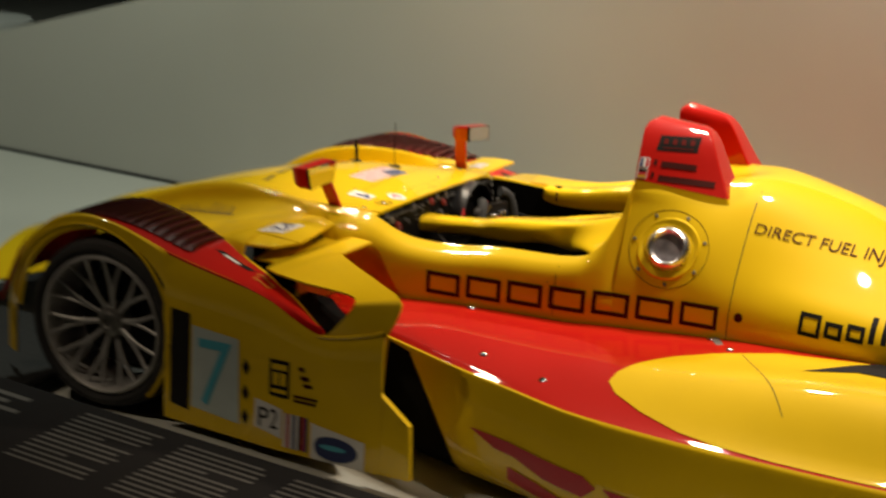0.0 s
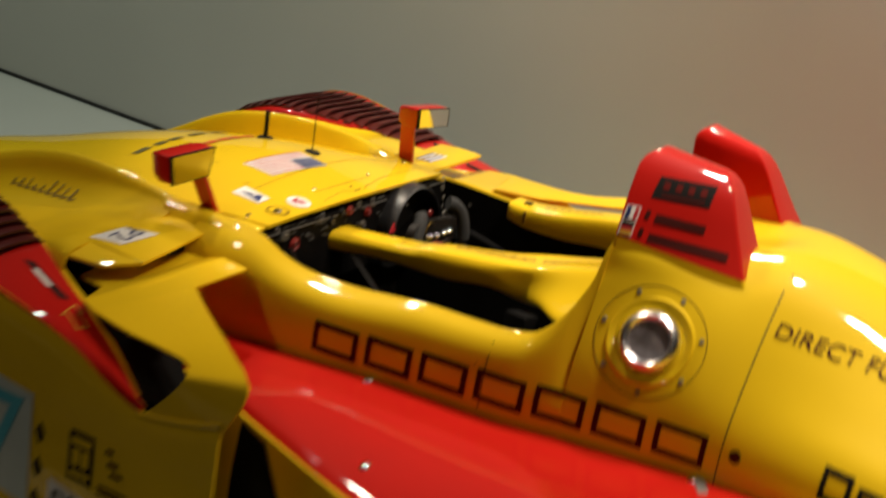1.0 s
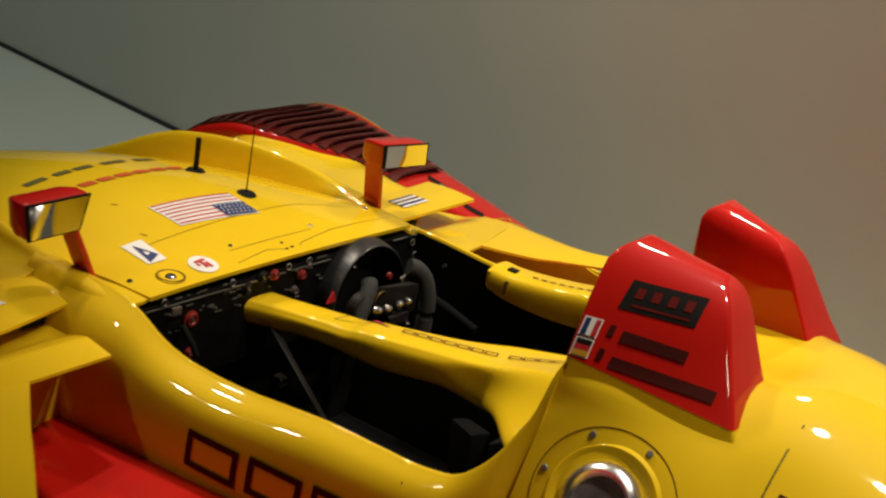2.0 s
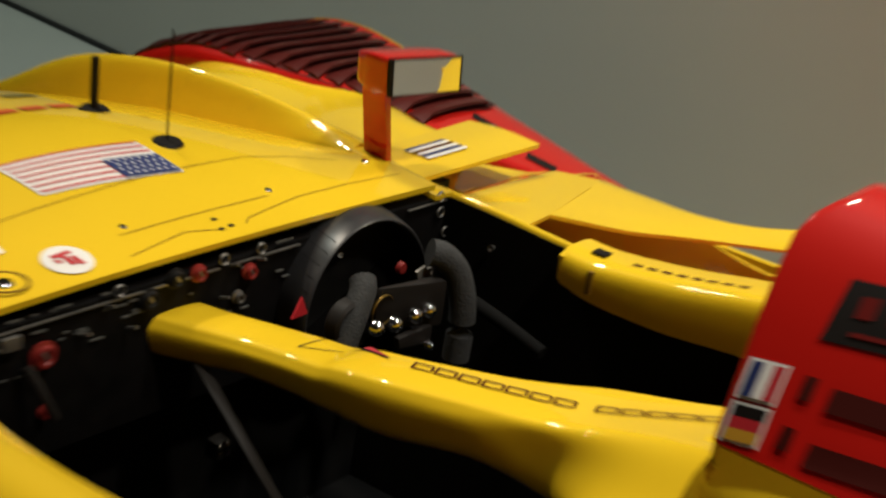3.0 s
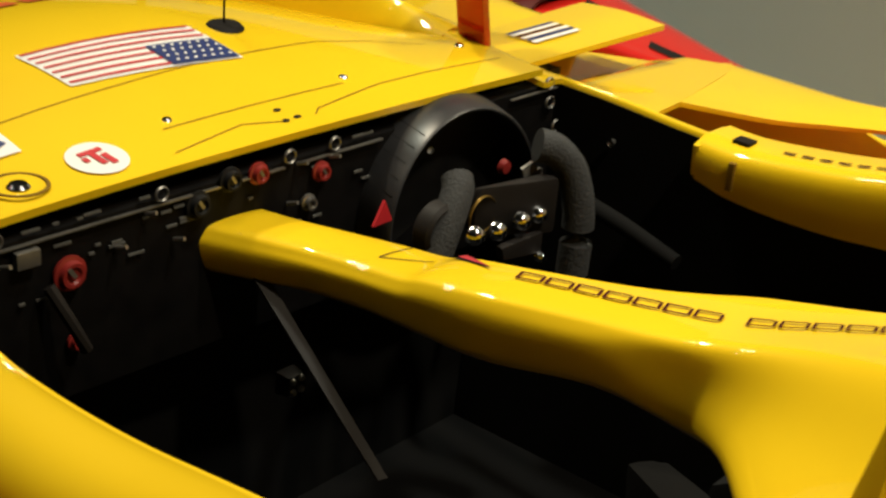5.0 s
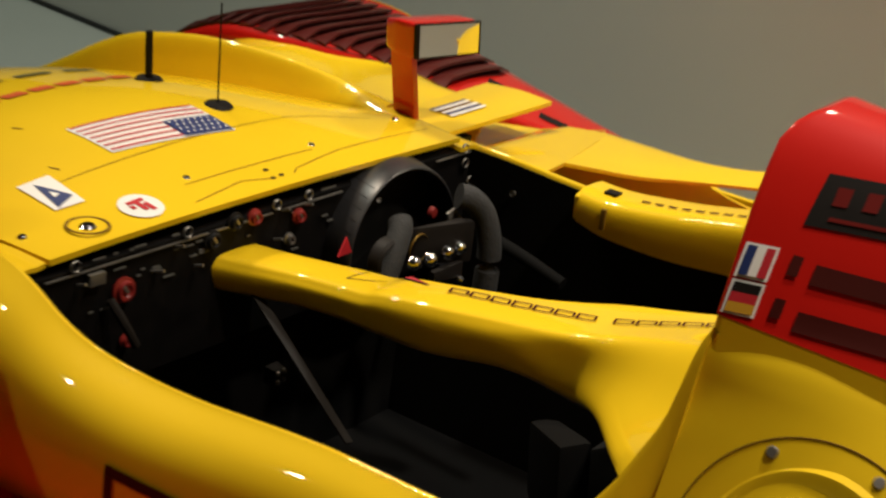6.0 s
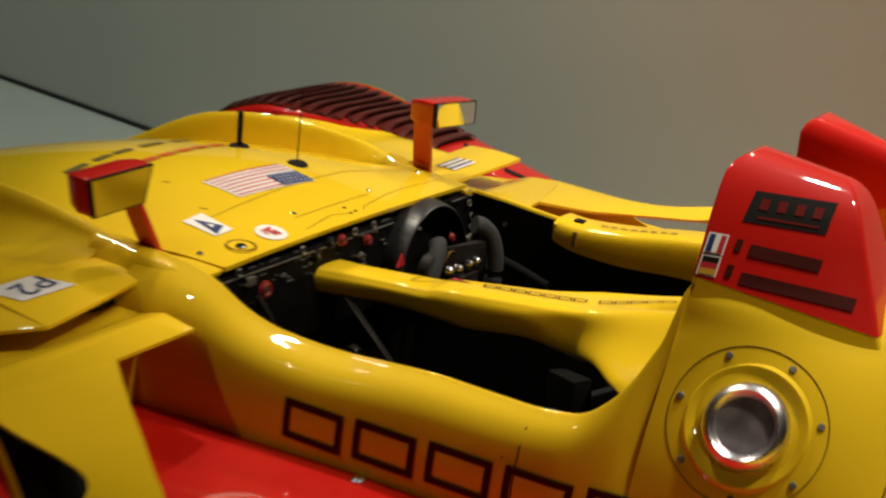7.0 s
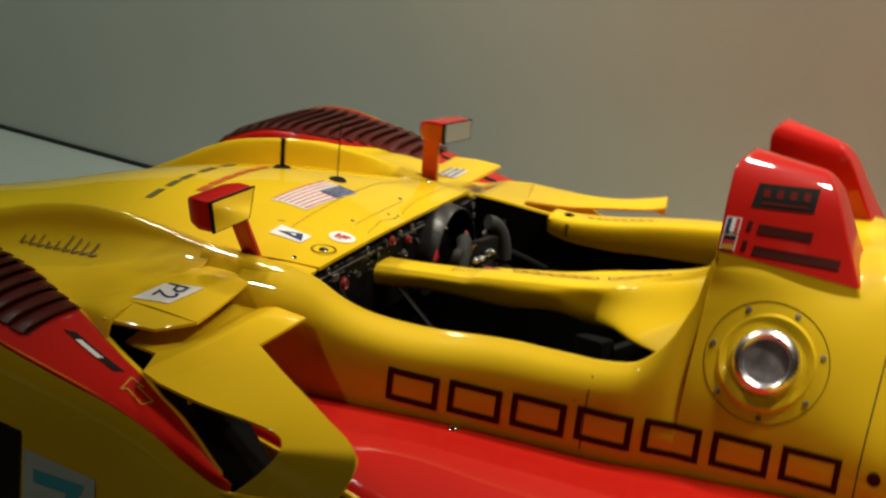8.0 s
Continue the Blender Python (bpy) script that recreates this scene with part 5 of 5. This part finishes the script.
sticker("pod_seam", [(1.885, -0.55), (1.887, -0.55), (2.085, -0.87), (2.083, -0.87)], TRIM, left_pod, TOP, DOWN, 0.003, 0.03)
for x, y, z in ((1.03, -0.47, 0.42), (1.21, -0.77, 0.41), (1.42, -0.845, 0.38), (1.76, -0.43, 0.436), (1.84, -0.51, 0.44)):
    h, n, _, _ = tree_of(left_pod).ray_cast(Vector((x, y, 0.8)), Vector((0, 0, -1)))
    if h is not None:
        part("pod_fastener", moved(lathe_bm([(0, 0.005), (0.007, 0.0045), (0.010, 0.002), (0.012, 0)], 14), Matrix.Translation(h) @ n.to_track_quat("Z", "Y").to_matrix().to_4x4()), CHROME, car)
part("pod_latch", moved(box_bm(-0.012, 0.012, -0.024, 0.045, 0, 0.008, 0.003), Matrix.Translation((1.79, -0.455, 0.436)) @ Matrix.Rotation(0.55, 4, "Z")), STEEL, car)
for pts in ([(1.233, 0.214), (1.37, 0.212), (1.61, 0.19), (1.65, 0.165), (1.61, 0.130), (1.49, 0.145), (1.39, 0.175), (1.32, 0.180)], [(1.37, 0.14), (1.47, 0.125), (1.55, 0.105), (1.49, 0.08), (1.37, 0.10)], [(1.67, 0.17), (2.1, 0.14), (2.1, 0.10), (1.73, 0.12)]):
    sticker("pod_mark", pts, STRIPE, left_pod_side, SIDE, INWARD, 0.003)

# flat near-black sheet on the closed pod side, painting an opening's shade
sticker("pod_opening_shade", [(0.90, 0.36), (0.985, 0.352), (1.02, 0.31), (1.075, 0.25), (1.15, 0.14), (1.19, 0.06), (0.90, 0.06)], VOID, left_pod_side, SIDE, INWARD, 0.004, 0.03)
# divider and driver's bar lettering as plain bars
u = Vector((0.318, 0.090, 0)).normalized()
for k, (a0, a1) in enumerate([(0.0276 * j, 0.0222 + 0.0276 * j) for j in range(7)] + [(0.212 + 0.0276 * j, 0.2342 + 0.0276 * j) for j in range(5)]):
    p0, p1 = Vector((0.943, 0.047)) + Vector((u.x, u.y)) * a0, Vector((0.943, 0.047)) + Vector((u.x, u.y)) * a1
    nx, ny = -u.y * 0.0075, u.x * 0.0075
    for o in (-1, 1):
        cx, cy = nx * o, ny * o
        sticker("bar_mark", [(p0.x + cx - nx * 0.2, p0.y + cy - ny * 0.2), (p1.x + cx - nx * 0.2, p1.y + cy - ny * 0.2), (p1.x + cx + nx * 0.2, p1.y + cy + ny * 0.2), (p0.x + cx + nx * 0.2, p0.y + cy + ny * 0.2)], MAROON, spine, TOP, DOWN, 0.002, 0.05)
    for e in (p0, p1):
        sticker("bar_mark", [(e.x - nx, e.y - ny), (e.x + u.x * 0.003 - nx, e.y + u.y * 0.003 - ny), (e.x + u.x * 0.003 + nx, e.y + u.y * 0.003 + ny), (e.x + nx, e.y + ny)], MAROON, spine, TOP, DOWN, 0.002, 0.05)
sticker("emblem", [(0.858, 0.050), (0.870, 0.044), (0.882, 0.056), (0.872, 0.060)], INK, spine, TOP, DOWN, 0.002)
sticker("emblem_mark", [(0.866, 0.053), (0.872, 0.048), (0.878, 0.055), (0.873, 0.058)], STRIPE, spine, TOP, DOWN, 0.003)
for p, q in (((0.811, 0.006), (0.858, 0.030)), ((0.811, 0.006), (0.816, 0.048))):
    d = Vector((q[0] - p[0], q[1] - p[1])).normalized() * 0.0008
    sticker("panel_seam", [(p[0] - d.y, p[1] + d.x), (q[0] - d.y, q[1] + d.x), (q[0] + d.y, q[1] - d.x), (p[0] + d.y, p[1] - d.x)], TRIM, spine, TOP, DOWN, 0.001)
for j in range(8):
    sticker("bar_mark", rect(0.985 + 0.021 * j, 0.443, 0.999 + 0.021 * j, 0.4475), MAROON, bank, TOP, DOWN, 0.002, 0.05)

# ---------------------------------------------------------------- information board
board = thing("information_board", "low dark information board with rows of grey print", "board", (0.3, -1.145, 0))
TURN = Matrix.Rotation(radians(-7.3), 4, "Z")
bm = hull_bm([(x, y, z) for x in (-1.4, 1.5) for y, z in ((0.0, 0.0), (-0.62, 0.0), (0.0, 0.12), (-0.62, 0.075))], 0.004)
part("board_top", moved(bm, TURN), BOARD, board, smooth=False)


def print_bar(x0, x1, y0, y1):
    z = lambda y: 0.12 + 0.045 * y / 0.62 + 0.0015
    bm = bmesh.new()
    bm.faces.new([bm.verts.new((x, y, z(y))) for x, y in ((x0, y0), (x1, y0), (x1, y1), (x0, y1))])
    part("print_line", moved(bm, TURN), BOARDINK, board, smooth=False)


random.seed(8)
for col in (-0.14, 0.24, 0.62, 1.0):
    for r in range(13):
        y = -0.05 - 0.026 * r
        x1 = col + (0.30 if r not in (4, 9) else 0.17) - random.uniform(0, 0.03)
        print_bar(col, x1, y - 0.009, y)
for r, w in enumerate((0.16, 0.11, 0.19)):
    print_bar(-0.50, -0.50 + w, -0.09 - 0.04 * r, -0.07 - 0.04 * r)
